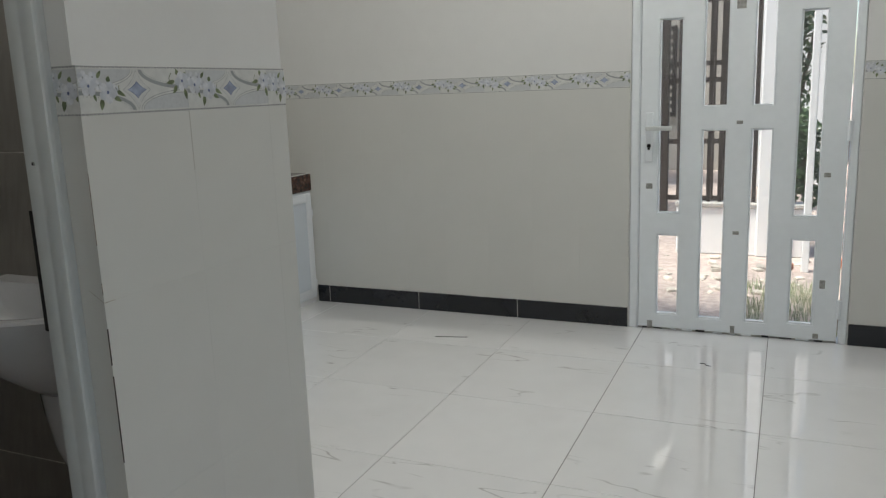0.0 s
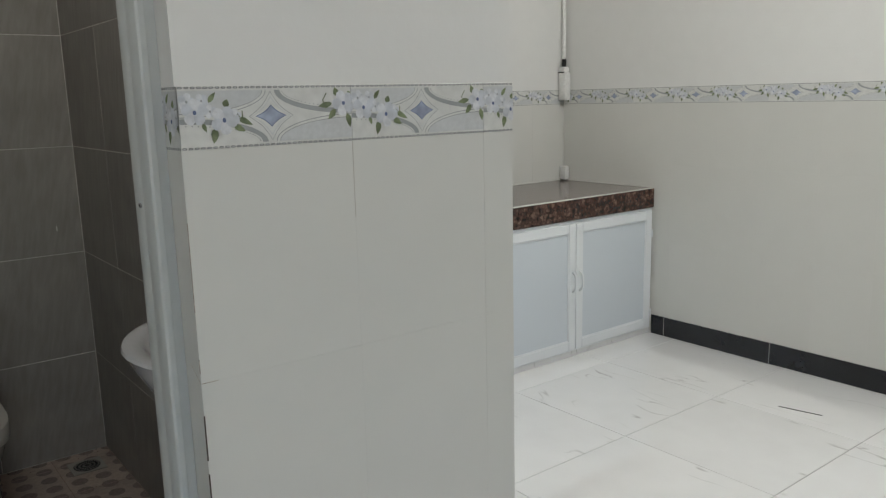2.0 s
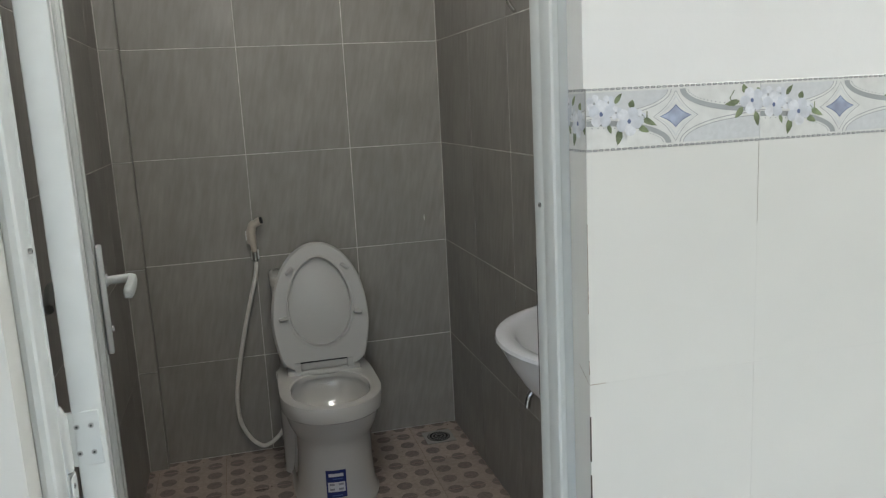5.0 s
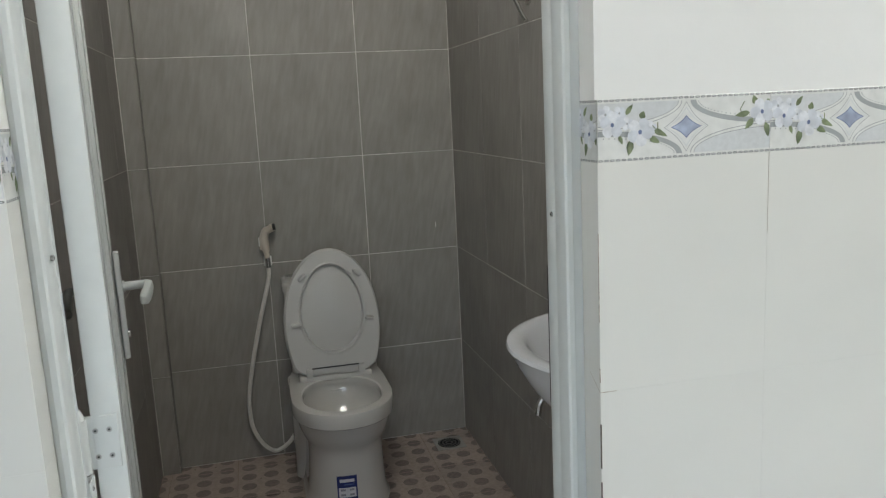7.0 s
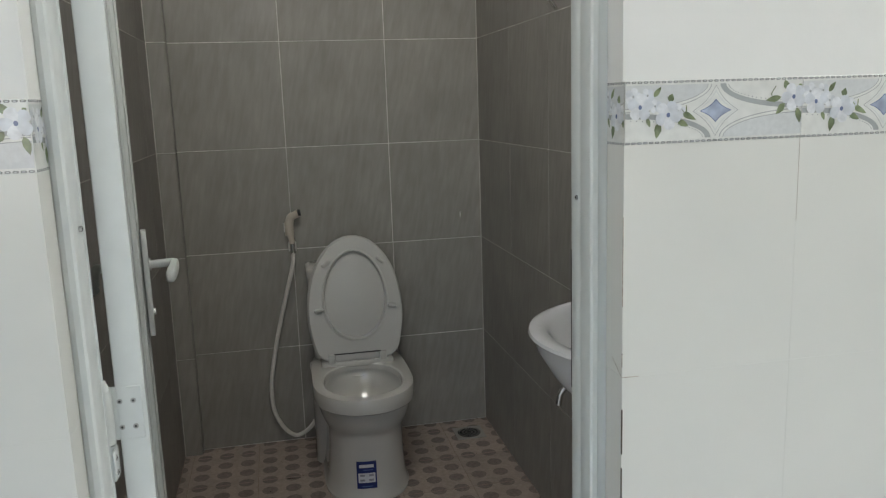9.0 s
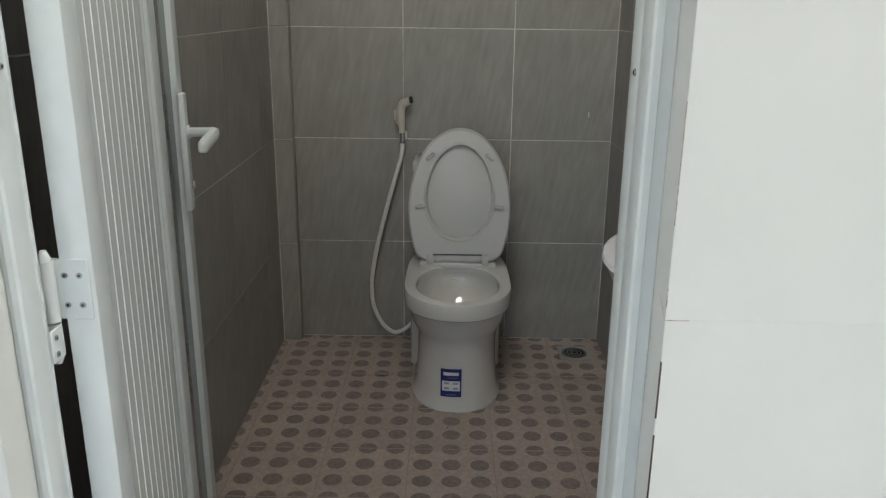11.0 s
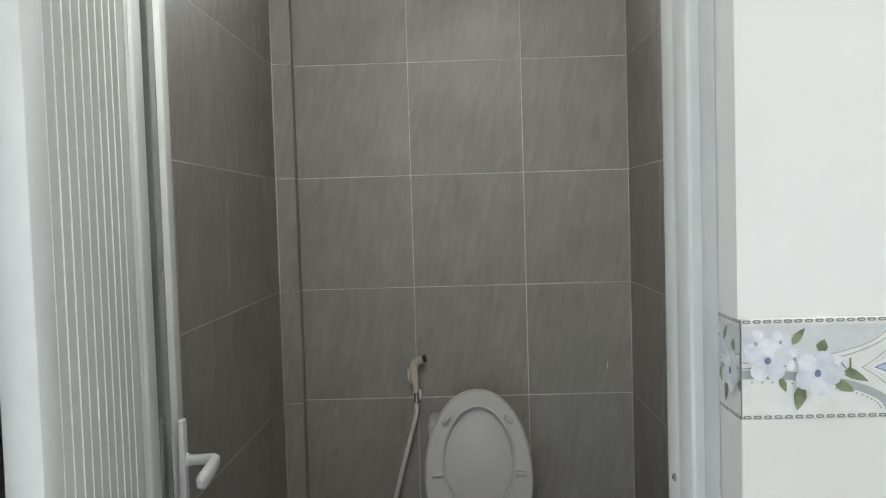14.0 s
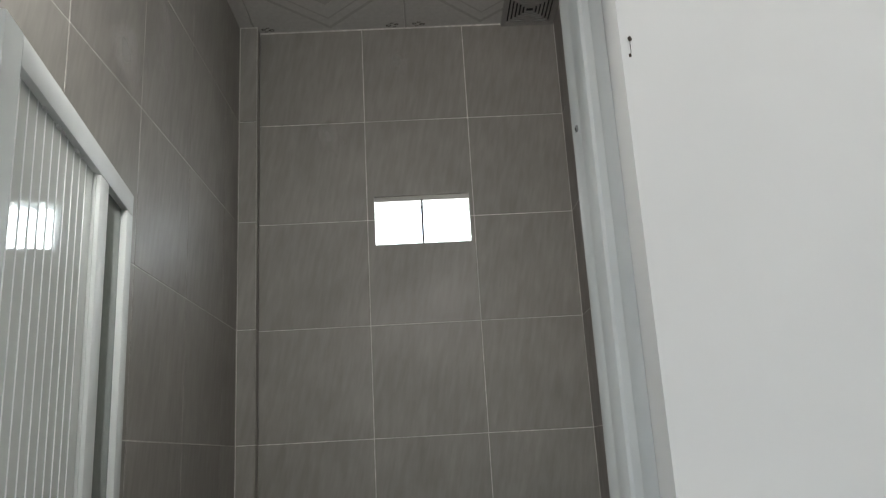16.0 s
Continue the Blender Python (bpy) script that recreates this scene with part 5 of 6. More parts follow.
def iron_gate():
    g = thing("iron_gate", (-1.2, 8.6, -0.15), "dark brown iron gate with vertical bars", "gate")
    # Unseen upper part is added height, blocking the bright house in floor reflections.
    for x in (-2.6, -1.06, -0.42):
        part("post", boxes((x - 0.045, 8.55, -0.15, x + 0.045, 8.64, 4.2), bevel=0.006), IRON, g)
    for z in (0.02, 0.62, 1.25, 1.42, 2.05, 2.6, 3.3, 4.1):
        part("rail", boxes((-2.6, 8.58, z - 0.025, -0.42, 8.61, z + 0.025)), IRON, g)
    for k in range(19):
        x = -2.52 + k * 0.115
        bm = bmesh.new()
        box(bm, x - 0.014, 8.575, 0.0, x + 0.014, 8.603, 4.12)
        part("bar", bm, IRON, g)
    return g


iron_gate()


def neighbour_house():
    h = thing("neighbour_house", (-2, 15, -0.15), "cream rendered house with dark shutters across the yard, unseen upper storeys added to block sky", "house")
    # Unseen upper storeys, added to keep bright sky out of the floor's reflection.
    part("wall", boxes((-9, 13, -0.15, -0.75, 20, 9.9)), CREAM_R, h, "cream rendered wall")
    part("roof", boxes((-9.5, 12.5, 9.9, -0.5, 20.5, 10.1)), ROOF, h, "grey roof edge")
    for z in (3.2, 6.5):
        part("floor_band", boxes((-9, 12.94, z, -0.75, 12.999, z + 0.22)), RENDER_W, h, "white floor band")
    for x in (-5.2, -2.6):
        for z in (0.7, 4.1, 7.4):
            w = part("window", boxes((x, 12.93, z, x + 1.1, 12.99, z + 1.4)), IRON, h, "dark louvred shutter")
            for k in range(11):
                part("louvre", boxes((x + 0.06, 12.9, z + 0.08 + k * 0.118, x + 1.04, 12.925, z + 0.13 + k * 0.118)), CREAM_R, w)
    return h


neighbour_house()


def white_wall():
    w = thing("yard_wall", (0, 6.6, -0.15), "low whitewashed yard wall with a tall pillar and dark iron bars", "wall", kind="structure")
    part("low_wall", boxes((-0.66, 6.5, -0.15, 0.30, 6.62, 0.24), bevel=0.01), RENDER_W, w)
    part("coping", boxes((-0.67, 6.48, 0.242, 0.30, 6.64, 0.275), bevel=0.006), CONCRETE, w)
    part("pillar", boxes((-0.045, 6.47, -0.15, 0.20, 6.66, 3.2), bevel=0.01), RENDER_W, w, "tall white pillar")
    part("far_wall", boxes((-0.35, 11.0, -0.15, 0.85, 11.15, 3.4), bevel=0.01), RENDER_W, w, "white wall behind")
    for x in (-0.592, -0.506, -0.42, -0.334, -0.248, -0.162, -0.076):
        part("bar", boxes((x - 0.016, 6.55, 0.276, x + 0.016, 6.58, 2.6)), IRON, w, "dark iron bar")
    part("post", boxes((0.285, 6.0, -0.15, 0.335, 6.06, 2.8), bevel=0.005), RENDER_W, w, "slender white post")
    return w


white_wall()


def leaf_cloud(bm, centre, size, count, leaf, rnd):
    for _ in range(count):
        while True:
            p = Vector([rnd.uniform(-1, 1) for _ in range(3)])
            if 0.25 < p.length < 1 and noise.noise(p * 2.3 + Vector(centre)) > -0.18:
                break
        c = Vector(centre) + Vector([p[i] * size[i] for i in range(3)])
        d = Vector([rnd.gauss(0, 1) for _ in range(3)]).normalized()
        s = d.orthogonal().normalized()
        n = d.cross(s)
        l, w = leaf * rnd.uniform(0.6, 1.3), leaf * rnd.uniform(0.22, 0.4)
        v = [bm.verts.new(q) for q in (c, c + d * l * 0.45 + s * w + n * l * 0.1, c + d * l, c + d * l * 0.45 - s * w + n * l * 0.1)]
        bm.faces.new(v)


def garden_tree(name, place, height, spread, count, leaf, label):
    rnd = random.Random(name + str(place[0]))
    x, y, z = place
    t = thing("tree" if height > 1.6 else "shrub", place, label, "tree" if height > 1.6 else "shrub")
    bm = bmesh.new()
    tube(bm, smooth_path([(x, y, z), (x + 0.03, y + 0.02, z + height * 0.3), (x - 0.02, y, z + height * 0.6), (x + 0.05, y + 0.03, z + height * 0.9)], 5), 0.03 * height, 8, taper=0.008 * height)
    for k in range(7):
        a = k * 2.4
        h = height * (0.3 + 0.08 * k)
        e = (x + spread * 0.7 * math.cos(a), y + spread * 0.7 * math.sin(a), z + h + height * 0.22)
        tube(bm, smooth_path([(x, y, z + h), ((x + e[0]) / 2, (y + e[1]) / 2, z + h + height * 0.07), e], 4), 0.012 * height, 6, taper=0.004 * height)
    part("trunk", bm, BARK, t, "brown trunk and limbs")
    bm = bmesh.new()
    for k in range(6):
        a = k * 2.1
        c = (x + spread * 0.45 * math.cos(a), y + spread * 0.45 * math.sin(a), z + height * (0.5 + 0.09 * k))
        leaf_cloud(bm, c, (spread * 0.62, spread * 0.62, height * 0.24), count // 6, leaf, rnd)
    part("crown", bm, LEAF, t, "loose green leaves")
    return t


garden_tree("a", (0.16, 8.2, -0.15), 3.4, 0.24, 2600, 0.075, "leafy green tree behind the yard post")
garden_tree("b", (0.30, 7.3, -0.15), 1.0, 0.20, 1100, 0.06, "low leafy green shrub beside the white post")
garden_tree("c", (-3.5, 11, -0.15), 4.0, 1.6, 1500, 0.2, "leafy green tree across the yard")
garden_tree("d", (2.6, 10.5, -0.15), 4.5, 1.9, 1800, 0.2, "leafy green tree across the yard")


def grass():
    rnd = random.Random(5)
    bm = bmesh.new()
    for _ in range(3400):
        x, y = rnd.uniform(-0.12, 1.6), rnd.uniform(4.45, 5.5)
        if noise.noise(Vector((x * 2.2, y * 2.2, 3))) + 0.15 * (x - 0.2) < -0.12:
            continue
        h, a = rnd.uniform(0.03, 0.11), rnd.uniform(0, 6.28)
        w = 0.0024
        dx, dy = math.cos(a), math.sin(a)
        b0, b1 = Vector((x - dy * w, y + dx * w, -0.152)), Vector((x + dy * w, y - dx * w, -0.152))
        m = Vector((x + dx * h * 0.2, y + dy * h * 0.2, -0.15 + h * 0.7))
        e = Vector((x + dx * h * 0.55, y + dy * h * 0.55, -0.15 + h))
        v = [bm.verts.new(q) for q in (b0, b1, m + Vector((dy, -dx, 0)) * w * 0.7, m - Vector((dy, -dx, 0)) * w * 0.7, e)]
        bm.faces.new(v[:4])
        bm.faces.new((v[3], v[2], v[4]))
    return tagged(mesh_ob("grass", bm, GRASS), "tufts of green grass outside the door", "grass", kind="stuff")


grass()


def rubble():
    rnd = random.Random(8)
    made = []
    spots = [(rnd.uniform(-1.3, 1.3), rnd.uniform(5.2, 6.4), rnd.uniform(0.012, 0.045), False) for _ in range(120)]
    spots += [(0.62, 6.25, 0.1, True), (0.80, 6.30, 0.1, True), (0.70, 6.05, 0.08, True), (0.15, 6.1, 0.08, True), (-0.9, 6.2, 0.08, True)]
    for k, (x, y, s, brick) in enumerate(spots):
        bm = bmesh.new()
        if brick:
            box(bm, -s, -s * 0.5, 0, s, s * 0.5, s * 0.6, 0.005)
        else:
            box(bm, -s, -s * rnd.uniform(0.5, 0.9), 0, s, s * rnd.uniform(0.5, 0.9), s * rnd.uniform(0.4, 0.8), s * 0.18)
            for v in bm.verts:
                n3 = noise.noise_vector(v.co * (0.9 / s) + Vector((k, 2 * k, 0)))
                v.co += Vector((n3.x, n3.y, n3.z * 0.5)) * s * 0.45
        ob = tagged(mesh_ob("brick" if brick else "stone", bm, BRICK if brick else STONE), "broken red brick lying on the soil" if brick else "pale broken rubble stone lying on the soil", "brick" if brick else "stone", "rubble in the yard")
        ob.matrix_world = pose(x, y, -0.152 - (0 if brick else 0.1 * s), rnd.uniform(-8, 8), 0, rnd.uniform(0, 180) if not brick else rnd.uniform(-30, 30))
        made.append(ob)
    return made


rubble()


# ---- frieze tiles ----
FW, FH = 0.254, FR1 - FR0
FRIEZE = {}


def frieze_mesh(u0, u1):
    """One glazed border tile, cut to the stretch u0..u1 of its width (0..1); face at z = 0, printed shapes in thin layers."""
    key = (round(u0, 3), round(u1, 3))
    if key in FRIEZE:
        return FRIEZE[key]
    mats = [FR_CREAM, FR_GREY, FR_BAND, FR_CHAIN, FR_BLUE, FR_BLUE_D, FR_PETAL, FR_LEAF, FR_PETAL_D, WALL_TILE, FR_BAND]
    bm = bmesh.new()
    box(bm, 0.0002, 0, -0.006, FW - 0.0002, FH, 0, 0.0005, 0)

    def shape(pts, mi, lift):
        f = bm.faces.new([bm.verts.new((p[0], p[1], lift * 0.00012)) for p in pts])
        f.material_index = mi
        f.normal_update()
        if f.normal.z < 0:
            f.normal_flip()

    lo, hi = 0.07 * FH, 0.93 * FH

    def quarter(cx, cy, a, b, mi, lift, k=16):
        sx, sy = (1 if cx < FW / 2 else -1), (1 if cy < FH / 2 else -1)
        pts = [(cx, cy)] + [(cx + sx * a * math.cos(t), cy + sy * b * math.sin(t)) for t in np.linspace(0, math.pi / 2, k)]
        shape(pts, mi, lift)

    for cx, cy, grey in ((0.0004, hi, True), (FW - 0.0004, lo, True), (FW - 0.0004, hi, False), (0.0004, lo, False)):
        a, b = 0.475 * FW, 0.425 * FH
        if grey:
            quarter(cx, cy, a, b, 2, 1)
            quarter(cx, cy, a - 0.0012, b - 0.0012, 0, 2)
            quarter(cx, cy, a - 0.005, b - 0.0045, 2, 3)
            quarter(cx, cy, a - 0.006, b - 0.0055, 1, 4)
        else:
            quarter(cx, cy, a, b, 2, 1)
            quarter(cx, cy, a - 0.0085, b - 0.0070, 0, 2)
            sx, sy = (1 if cx < FW / 2 else -1), (1 if cy < FH / 2 else -1)
            for t in np.linspace(0.08, 1.5, 20):
                px, py = cx + sx * (a - 0.0115) * math.cos(t), cy + sy * (b - 0.0095) * math.sin(t)
                shape([(px + 0.0009 * math.cos(q), py + 0.0009 * math.sin(q)) for q in np.linspace(0, 5.2, 6)], 2, 3)
    cu, cv = FW * 0.5, FH * 0.5

    def star(a, b, mi, lift):
        pts = []
        for q in range(4):
            ang = q * math.pi / 2
            tips = [(a * math.cos(ang), b * math.sin(ang)), (a * math.cos(ang + math.pi / 2), b * math.sin(ang + math.pi / 2))]
            for t in (0, 0.25, 0.5, 0.75):
                k = 1 - 0.42 * t * (1 - t) * 1.6
                pts.append((cu + k * (tips[0][0] * (1 - t) + tips[1][0] * t), cv + k * (tips[0][1] * (1 - t) + tips[1][1] * t)))
        shape(pts, mi, lift)

    star(0.0330, 0.0330, 2, 4.2)
    star(0.0315, 0.0318, 0, 4.4)
    star(0.0292, 0.0262, 1, 4.6)
    star(0.0276, 0.0240, 0, 4.8)
    star(0.0232, 0.0150, 5, 5)
    star(0.0212, 0.0135, 4, 6)

    def leafy(x, y, ang, l, w, lift=6):
        d, s = (math.cos(ang), math.sin(ang)), (-math.sin(ang), math.cos(ang))
        pts = []
        for t, k in ((0, 0), (0.2, 0.75), (0.45, 1), (0.75, 0.6), (1, 0), (0.75, -0.5), (0.45, -0.85), (0.2, -0.7)):
            pts.append((x + d[0] * l * t + s[0] * w * k, y + d[1] * l * t + s[1] * w * k))
        shape(pts, 7, lift)

    def flower(x, y, r, turn, lift=8):
        for k in range(5):
            a = turn + k * 2 * math.pi / 5
            px, py = x + 0.56 * r * math.cos(a), y + 0.56 * r * math.sin(a)
            pts = []
            for q in np.linspace(0, 2 * math.pi, 13)[:-1]:
                u, v = 0.52 * r * math.cos(q), 0.43 * r * math.sin(q) * (1 + 0.3 * math.cos(q))
                pts.append((px + u * math.cos(a) - v * math.sin(a), py + u * math.sin(a) + v * math.cos(a)))
            shape(pts, 6 if k % 2 else 8, lift + k * 0.5)
        shape([(x + 0.15 * r * math.cos(q), y + 0.18 * r * math.sin(q)) for q in np.linspace(0, 5.6, 9)], 10 if r < 0.012 else 5, lift + 4)

    U, V = FW, FH
    for u, v, ang, l, w in ((0.155, 0.74, 0.9, 0.017, 0.0038), (0.245, 0.66, 1.3, 0.011, 0.0052), (0.30, 0.50, -0.45, 0.026, 0.0044), (0.285, 0.36, -0.45, 0.018, 0.0046), (0.185, 0.34, -1.75, 0.021, 0.0056), (0.118, 0.42, -1.2, 0.013, 0.0032),
                            (0.915, 0.80, 2.0, 0.014, 0.0052), (0.875, 0.68, 3.3, 0.023, 0.0046), (0.895, 0.58, 4.0, 0.019, 0.0050), (0.970, 0.50, -1.35, 0.021, 0.0050), (0.975, 0.84, 0.5, 0.006, 0.0030)):
        x, y = u * U, v * V
        leafy(x, y, ang, l, w)
    for pts in ([(0.84 * U, 0.86 * V), (0.815 * U, 0.74 * V), (0.835 * U, 0.60 * V)], [(0.30 * U, 0.58 * V), (0.335 * U, 0.44 * V), (0.335 * U, 0.60 * V)]):
        for a, b in zip(pts, pts[1:]):
            shape([(a[0] - 0.0007, a[1]), (b[0] - 0.0007, b[1]), (b[0] + 0.0009, b[1]), (a[0] + 0.0009, a[1])], 7, 7)
    for u, v, r, turn, lift in ((0.034, 0.76, 0.0105, 0.1, 6), (0.120, 0.77, 0.0090, 0.8, 6.5), (0.29, 0.51, 0.0095, 0.2, 7), (0.162, 0.60, 0.0085, 0.5, 7.5), (0.080, 0.59, 0.0165, 0.3, 9), (0.233, 0.455, 0.0175, 1.1, 14), (0.948, 0.68, 0.0170, 0.7, 9)):
        flower(max(u * U, r * 1.05) if u < 0.5 else min(u * U, U - r * 0.8), v * V, r, turn, lift)
    n = 31
    for row in (0.022, 0.978):
        for k in range(n):
            x, y, w, h = (k + 0.5) * U / n, row * V, 0.0031, 0.0014
            shape([(x - w, y - h * 0.6), (x - w * 0.6, y - h), (x + w * 0.6, y - h), (x + w, y - h * 0.6), (x + w, y + h * 0.6), (x + w * 0.6, y + h), (x - w * 0.6, y + h), (x - w, y + h * 0.6)], 3, 2)
            shape([(x - w * 0.55, y - h * 0.35), (x + w * 0.55, y - h * 0.35), (x + w * 0.55, y + h * 0.35), (x - w * 0.55, y + h * 0.35)], 1, 4)
    for f in bm.faces:
        f.normal_update()
    if u0 > 0.001:
        bmesh.ops.bisect_plane(bm, geom=bm.verts[:] + bm.edges[:] + bm.faces[:], plane_co=(u0 * FW, 0, 0), plane_no=(1, 0, 0), clear_inner=True)
    if u1 < 0.999:
        bmesh.ops.bisect_plane(bm, geom=bm.verts[:] + bm.edges[:] + bm.faces[:], plane_co=(u1 * FW, 0, 0), plane_no=(1, 0, 0), clear_outer=True)
    me = bpy.data.meshes.new("frieze_tile")
    bm.to_mesh(me)
    bm.free()
    for m in mats:
        me.materials.append(m)
    FRIEZE[key] = me
    return me


def frieze_run(parent, turn, start, step, spans):
    """Border tiles one after another: start is the place of u = 0, step the unit way along the wall."""
    for k, (u0, u1) in enumerate(spans):
        lay("frieze_tile", frieze_mesh(u0, u1), Vector(start) + Vector(step) * (k * FW), turn, parent)


full = (0.0, 1.0)
frieze_run(wall_partition, EAST, (PX, JR + 0.0005, FR0), (0, 1, 0), [full, full, (0.0, (1.379 - JR - 2 * FW) / FW)])
frieze_run(wall_partition, EAST, (PX, JL - 0.0005 - 11 * FW, FR0), (0, 1, 0), [full] * 11)
frieze_run(wall_partition, NORTH_FACE, (-0.943 - 0.10 * FW, JR, FR0), (1, 0, 0), [(0.10, 0.3078)])
frieze_run(wall_partition, SOUTH_FACE, (PX - 0.0005, JL, FR0), (-1, 0, 0), [(0.0, 0.206)])
frieze_run(wall_north, NORTH_FACE, (-0.566 - 10 * FW, NY, FR0), (1, 0, 0), [(0.05, 1.0)] + [full] * 9)
frieze_run(wall_north, NORTH_FACE, (0.454, NY, FR0), (1, 0, 0), [full] * 9)
frieze_run(wall_west, EAST, (-3.094, NY - 4 * FW, FR0), (0, 1, 0), [full] * 4)


# ---- tiles of walls and floors ----
def cells(a0, a1, lines):
    marks = sorted([a0] + [v for v in lines if a0 + 0.004 < v < a1 - 0.004] + [a1])
    return list(zip(marks, marks[1:]))


def steps(origin, pitch, lo, hi):
    k0 = math.floor((lo - origin) / pitch)
    return [origin + pitch * k for k in range(k0, k0 + int((hi - lo) / pitch) + 3)]


ROWS_W = [(0.1045, 0.511), (0.511, 0.911), (0.911, FR0)]


def white_field(parent, turn, face, a0, a1, lines, rows, fixed, gap=0.0001):
    """White wall tiles between a0 and a1 along the wall, with hairline joints."""
    for u0, u1 in cells(a0, a1, lines):
        for z0, z1 in rows:
            w, h = u1 - u0 - gap, z1 - z0 - gap
            if w < 0.004:
                continue
            place = fixed((u0 + u1) / 2, (z0 + z1) / 2)
            lay("wall_tile", tile_mesh("wall_tile", w, h, 0.006, 0.00012, WALL_TILE), place, turn, parent, 0.006 if w > 0.1 else 0)


white_field(wall_partition, EAST, PX, JR + 0.0004, 1.379, [JR + FW, JR + 2 * FW], [(0.0, 0.111)] + [(0.111, 0.511)] + ROWS_W[1:], lambda u, z: (PX, u, z))
white_field(wall_partition, EAST, PX, -2.69, JL - 0.0004, [JL - k * FW for k in range(1, 12)], [(0.0, 0.111)] + [(0.111, 0.511)] + ROWS_W[1:], lambda u, z: (PX, u, z))
white_field(wall_partition, NORTH_FACE, JR, -0.943, PX - 0.0003, [], [(0.0, 0.111), (0.111, 0.511)] + ROWS_W[1:], lambda u, z: (u, JR, z))
white_field(wall_partition, SOUTH_FACE, JL, -0.943, PX - 0.0003, [], [(0.0, 0.111), (0.111, 0.511)] + ROWS_W[1:], lambda u, z: (u, JL, z))
white_field(wall_north, NORTH_FACE, NY, -3.093, -0.566, [-0.566 - k * FW for k in range(1, 11)], ROWS_W, lambda u, z: (u, NY, z))
white_field(wall_north, NORTH_FACE, NY, 0.454, 2.749, [0.454 + k * FW for k in range(1, 10)], ROWS_W, lambda u, z: (u, NY, z))
white_field(wall_west, EAST, -3.094, 1.381, NY - 0.001, [NY - k * FW for k in range(1, 10)], [(0.511, 0.911), (0.911, FR0)], lambda u, z: (-3.094, u, z))

for u0, u1 in cells(CX + 0.002, -0.566, [-2.362, -1.764, -1.166]) + cells(0.454, 2.749, [1.05, 1.65, 2.25]):
    lay("skirting_tile", tile_mesh("skirting_tile", u1 - u0 - 0.003, 0.102, 0.012, 0.001, BLACK_TILE), ((u0 + u1) / 2, NY - 0.006, 0.0525), NORTH_FACE, wall_north)
_g = tagged(mesh_ob("skirting_joint", boxes((CX + 0.002, NY - 0.004, 0.0, -0.566, NY + 0.004, 0.1035), (0.454, NY - 0.004, 0.0, 2.749, NY + 0.004, 0.1035)), GREY_GROUT), "grey joints of the black skirting tiles", "baseboard", kind="structure")


def floor_tile(x0, x1, y0, y1, gap=0.0022):
    lay("floor_tile", tile_mesh("floor_tile", x1 - x0 - gap, y1 - y0 - gap, 0.008, 0.0008, FLOOR_TILE), ((x0 + x1) / 2, (y0 + y1) / 2, 0), UP, floor)


EX, EY = -0.985, 1.381   # the floor stops at the bathroom's outer corner
for x0, x1 in cells(-3.094, 2.749, steps(-1.690, 0.6005, -3.094, 2.749)):
    for y0, y1 in cells(-2.7, NY + 0.12, steps(2.700, 0.602, -2.7, NY + 0.12)):
        if x1 <= EX and y1 <= EY:
            continue
        if x0 >= EX or y0 >= EY:
            floor_tile(x0, x1, y0, y1)
        elif x1 <= EX:
            floor_tile(x0, x1, EY, y1)
        elif y1 <= EY:
            floor_tile(EX, x1, y0, y1)
        else:
            floor_tile(x0, x1, EY - 0.001, y1)
            floor_tile(EX, x1, y0, EY - 0.0016)

# grey tiles of the bathroom
ROWS_G = [BZ + 0.0 + 0.4003 * k for k in range(9)]
ROWS_G = [(z, min(z + 0.4003, 3.139)) for z in ROWS_G if z < 3.1]
WIN = (0.4385, 0.8005, 2.2355, 2.4265)


def grey_tile(parent, turn, u0, u1, z0, z1, fixed):
    lay("wall_tile", tile_mesh("grey_wall_tile", u1 - u0 - 0.003, z1 - z0 - 0.003, 0.007, 0.0008, GREY_TILE), fixed((u0 + u1) / 2, (z0 + z1) / 2), turn, parent, 0.06)


def cut_tile(u0, u1, z0, z1):
    """An end-wall tile with the window's corner cut out of it."""
    u0, u1, z0, z1 = u0 + 0.0015, u1 - 0.0015, z0 + 0.0015, z1 - 0.0015
    a0, a1, b0, b1 = max(u0, WIN[0]), min(u1, WIN[1]), max(z0, WIN[2]), min(z1, WIN[3])
    bm = bmesh.new()
    for r in ((u0, z0, u1, b0), (u0, b1, u1, z1), (u0, b0, a0, b1), (a1, b0, u1, b1)):
        if r[2] - r[0] > 0.002 and r[3] - r[1] > 0.002:
            box(bm, BACK - 0.007, r[0], r[1], BACK, r[2], r[3])
    ob = mesh_ob("wall_tile", bm, GREY_TILE)
    me, c = ob.data, Vector((BACK, (u0 + u1) / 2, (z0 + z1) / 2))
    m = Matrix.Translation(c) @ TURNS[EAST]
    me.transform(m.inverted())
    ob.parent, ob.matrix_local = wall_bath_end, m


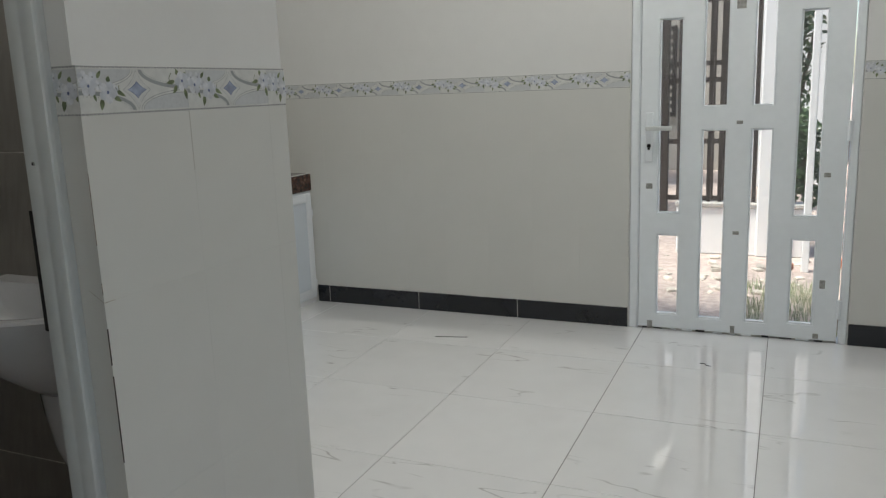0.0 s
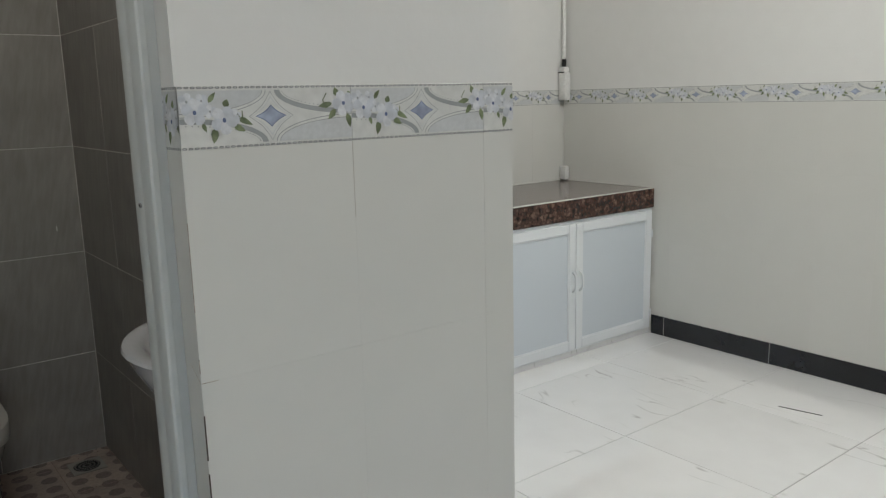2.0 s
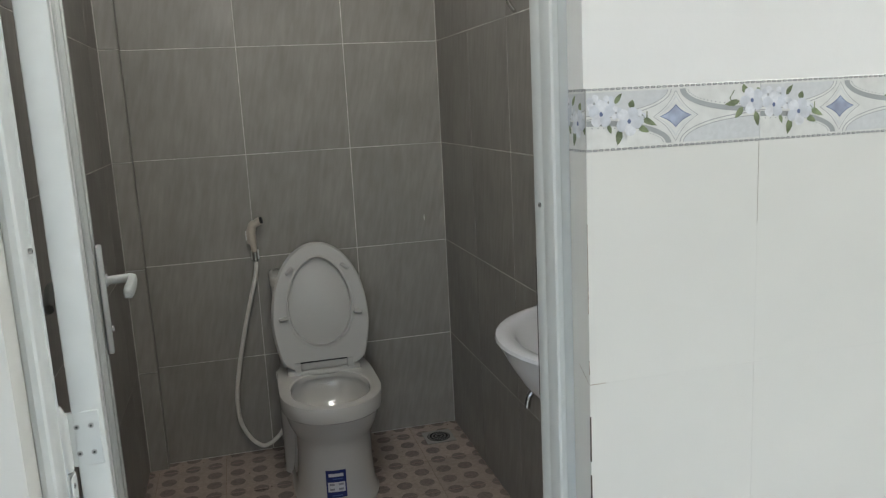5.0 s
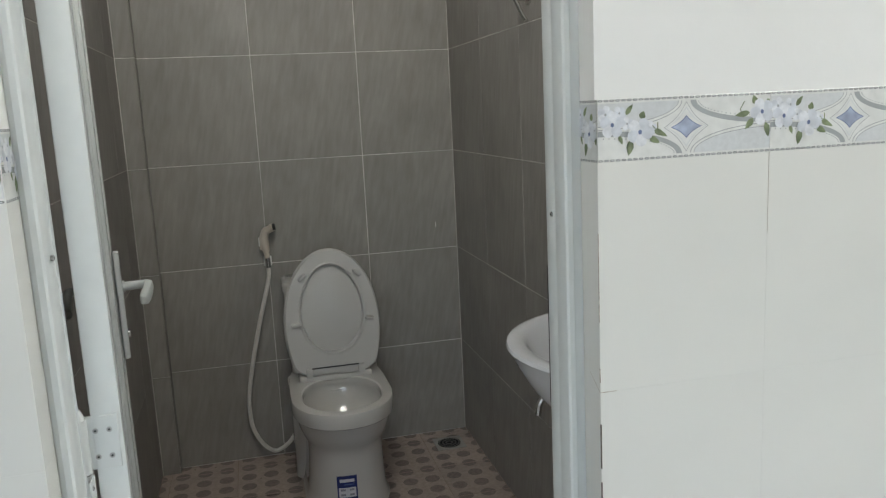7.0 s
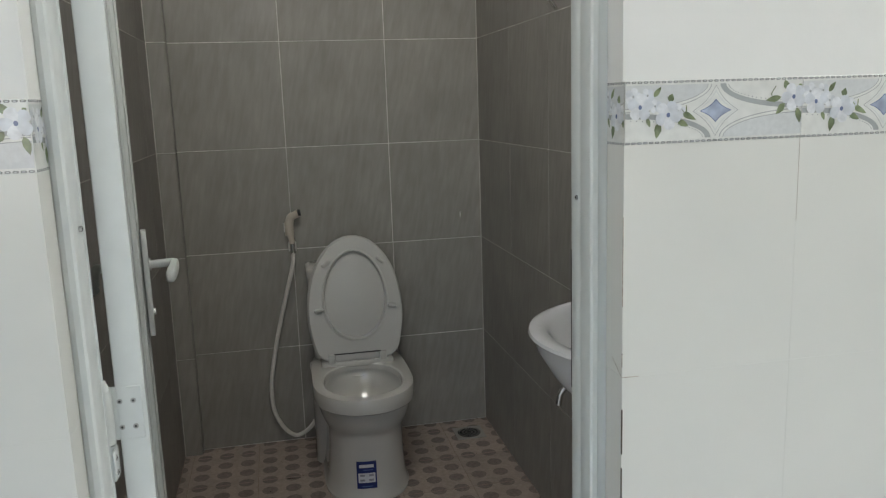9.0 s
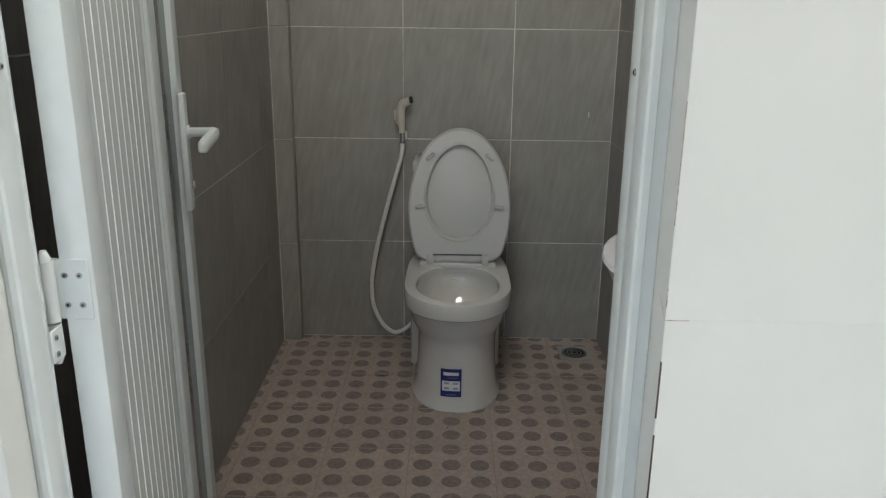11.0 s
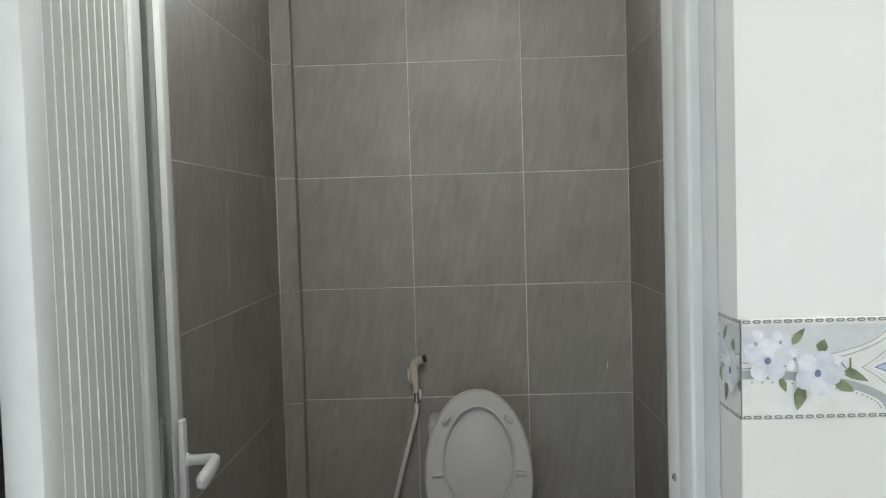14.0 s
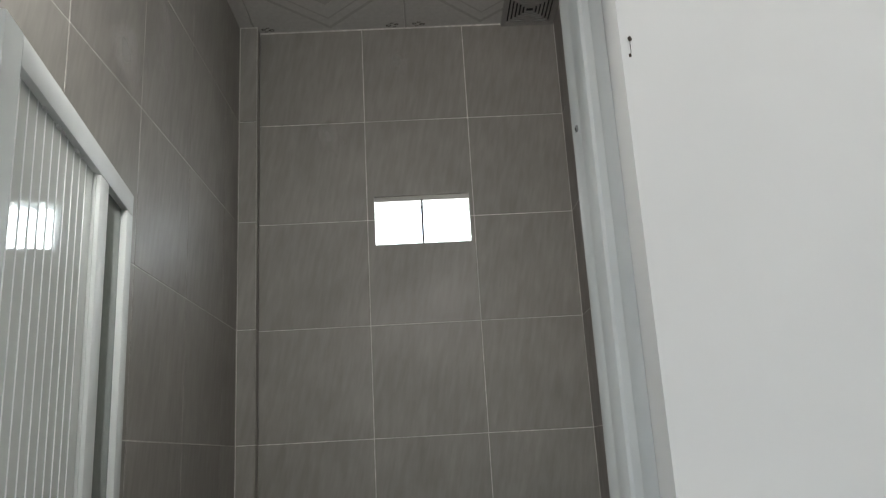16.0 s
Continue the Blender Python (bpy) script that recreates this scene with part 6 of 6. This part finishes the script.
for z0, z1 in ROWS_G:
    for u0, u1 in cells(0.006, BY1, [0.413, 0.815]):
        if u0 < WIN[1] and u1 > WIN[0] and z0 < WIN[3] and z1 > WIN[2] and u0 > 0.4 and u1 < 0.82:
            cut_tile(u0, u1, z0, z1)
        else:
            grey_tile(wall_bath_end, EAST, u0, u1, z0, z1, lambda u, z: (BACK, u, z))
    for u0, u1 in cells(BACK + 0.003, -0.992, [-2.655 + 0.405 * k for k in range(5)]):
        grey_tile(wall_bath_north, NORTH_FACE, u0, u1, z0, z1, lambda u, z: (u, BY1, z))
    for u0, u1 in cells(BACK + 0.054, -0.992, [-2.845 + 0.4 * k for k in range(5)]):
        grey_tile(wall_bath_south, SOUTH_FACE, u0, u1, z0, z1, lambda u, z: (u, BY0, z))
    grey_tile(PIL, EAST, BY0 + 0.002, 0.006, z0, z1, lambda u, z: (BACK + 0.0505, u, z))
    grey_tile(PIL, SOUTH_FACE, BACK + 0.002, BACK + 0.0495, z0, z1, lambda u, z: (u, 0.0085, z))

# bathroom floor tiles with their round spots
SPOT = {}


def spot_tile(w, h, ox, oy):
    """A quarter-metre tile, cut to w by h from its corner (ox, oy); the spots lie a hair above the face."""
    key = (round(w, 3), round(h, 3), round(ox, 3), round(oy, 3))
    if key in SPOT:
        return SPOT[key]
    bm = bmesh.new()
    P = 0.25
    rings = []
    for d, z in ((0, -0.006), (0, -0.0006), (0.0006, 0)):
        rings.append([(d, d, z), (w - d, d, z), (w - d, h - d, z), (d, h - d, z)])
    loft(bm, rings)
    for i in range(4):
        for j in range(3):
            cx, cy = i * P / 3 - ox, (j + 0.5) * P / 3 - oy
            pts = []
            for k in range(12):
                a = 2 * math.pi * (k + 0.5) / 12
                r = 0.0285 * (1 + 0.02 * math.cos(6 * a))
                pts.append((min(max(cx + r * math.cos(a), 0.0012), w - 0.0012), min(max(cy + r * math.sin(a), 0.0012), h - 0.0012)))
            if max(p[0] for p in pts) - min(p[0] for p in pts) < 0.004 or max(p[1] for p in pts) - min(p[1] for p in pts) < 0.004:
                continue
            uniq = [p for n_, p in enumerate(pts) if p != pts[n_ - 1]]
            f = bm.faces.new([bm.verts.new((p[0], p[1], 0.0004)) for p in uniq])
            f.material_index = 1
    me = bpy.data.meshes.new("bath_floor_tile")
    bm.to_mesh(me)
    bm.free()
    me.materials.append(BATH_TILE)
    me.materials.append(BATH_SPOT)
    SPOT[key] = me
    return me


for x0, x1 in cells(BACK + 0.001, -0.992, steps(-2.240, 0.2515, -3.1, -0.99)):
    for y0, y1 in cells(BY0 + 0.001, BY1 - 0.001, steps(0.226, 0.2515, -0.1, 1.2)):
        ox = 0.2515 - (x1 - x0) if x0 < BACK + 0.01 else 0.0
        oy = 0.2515 - (y1 - y0) if y0 < BY0 + 0.01 else 0.0
        lay("floor_tile", spot_tile(x1 - x0 - 0.0018, y1 - y0 - 0.0018, ox, oy), (x0 + 0.0009, y0 + 0.0009, BZ), UP, bath_floor)
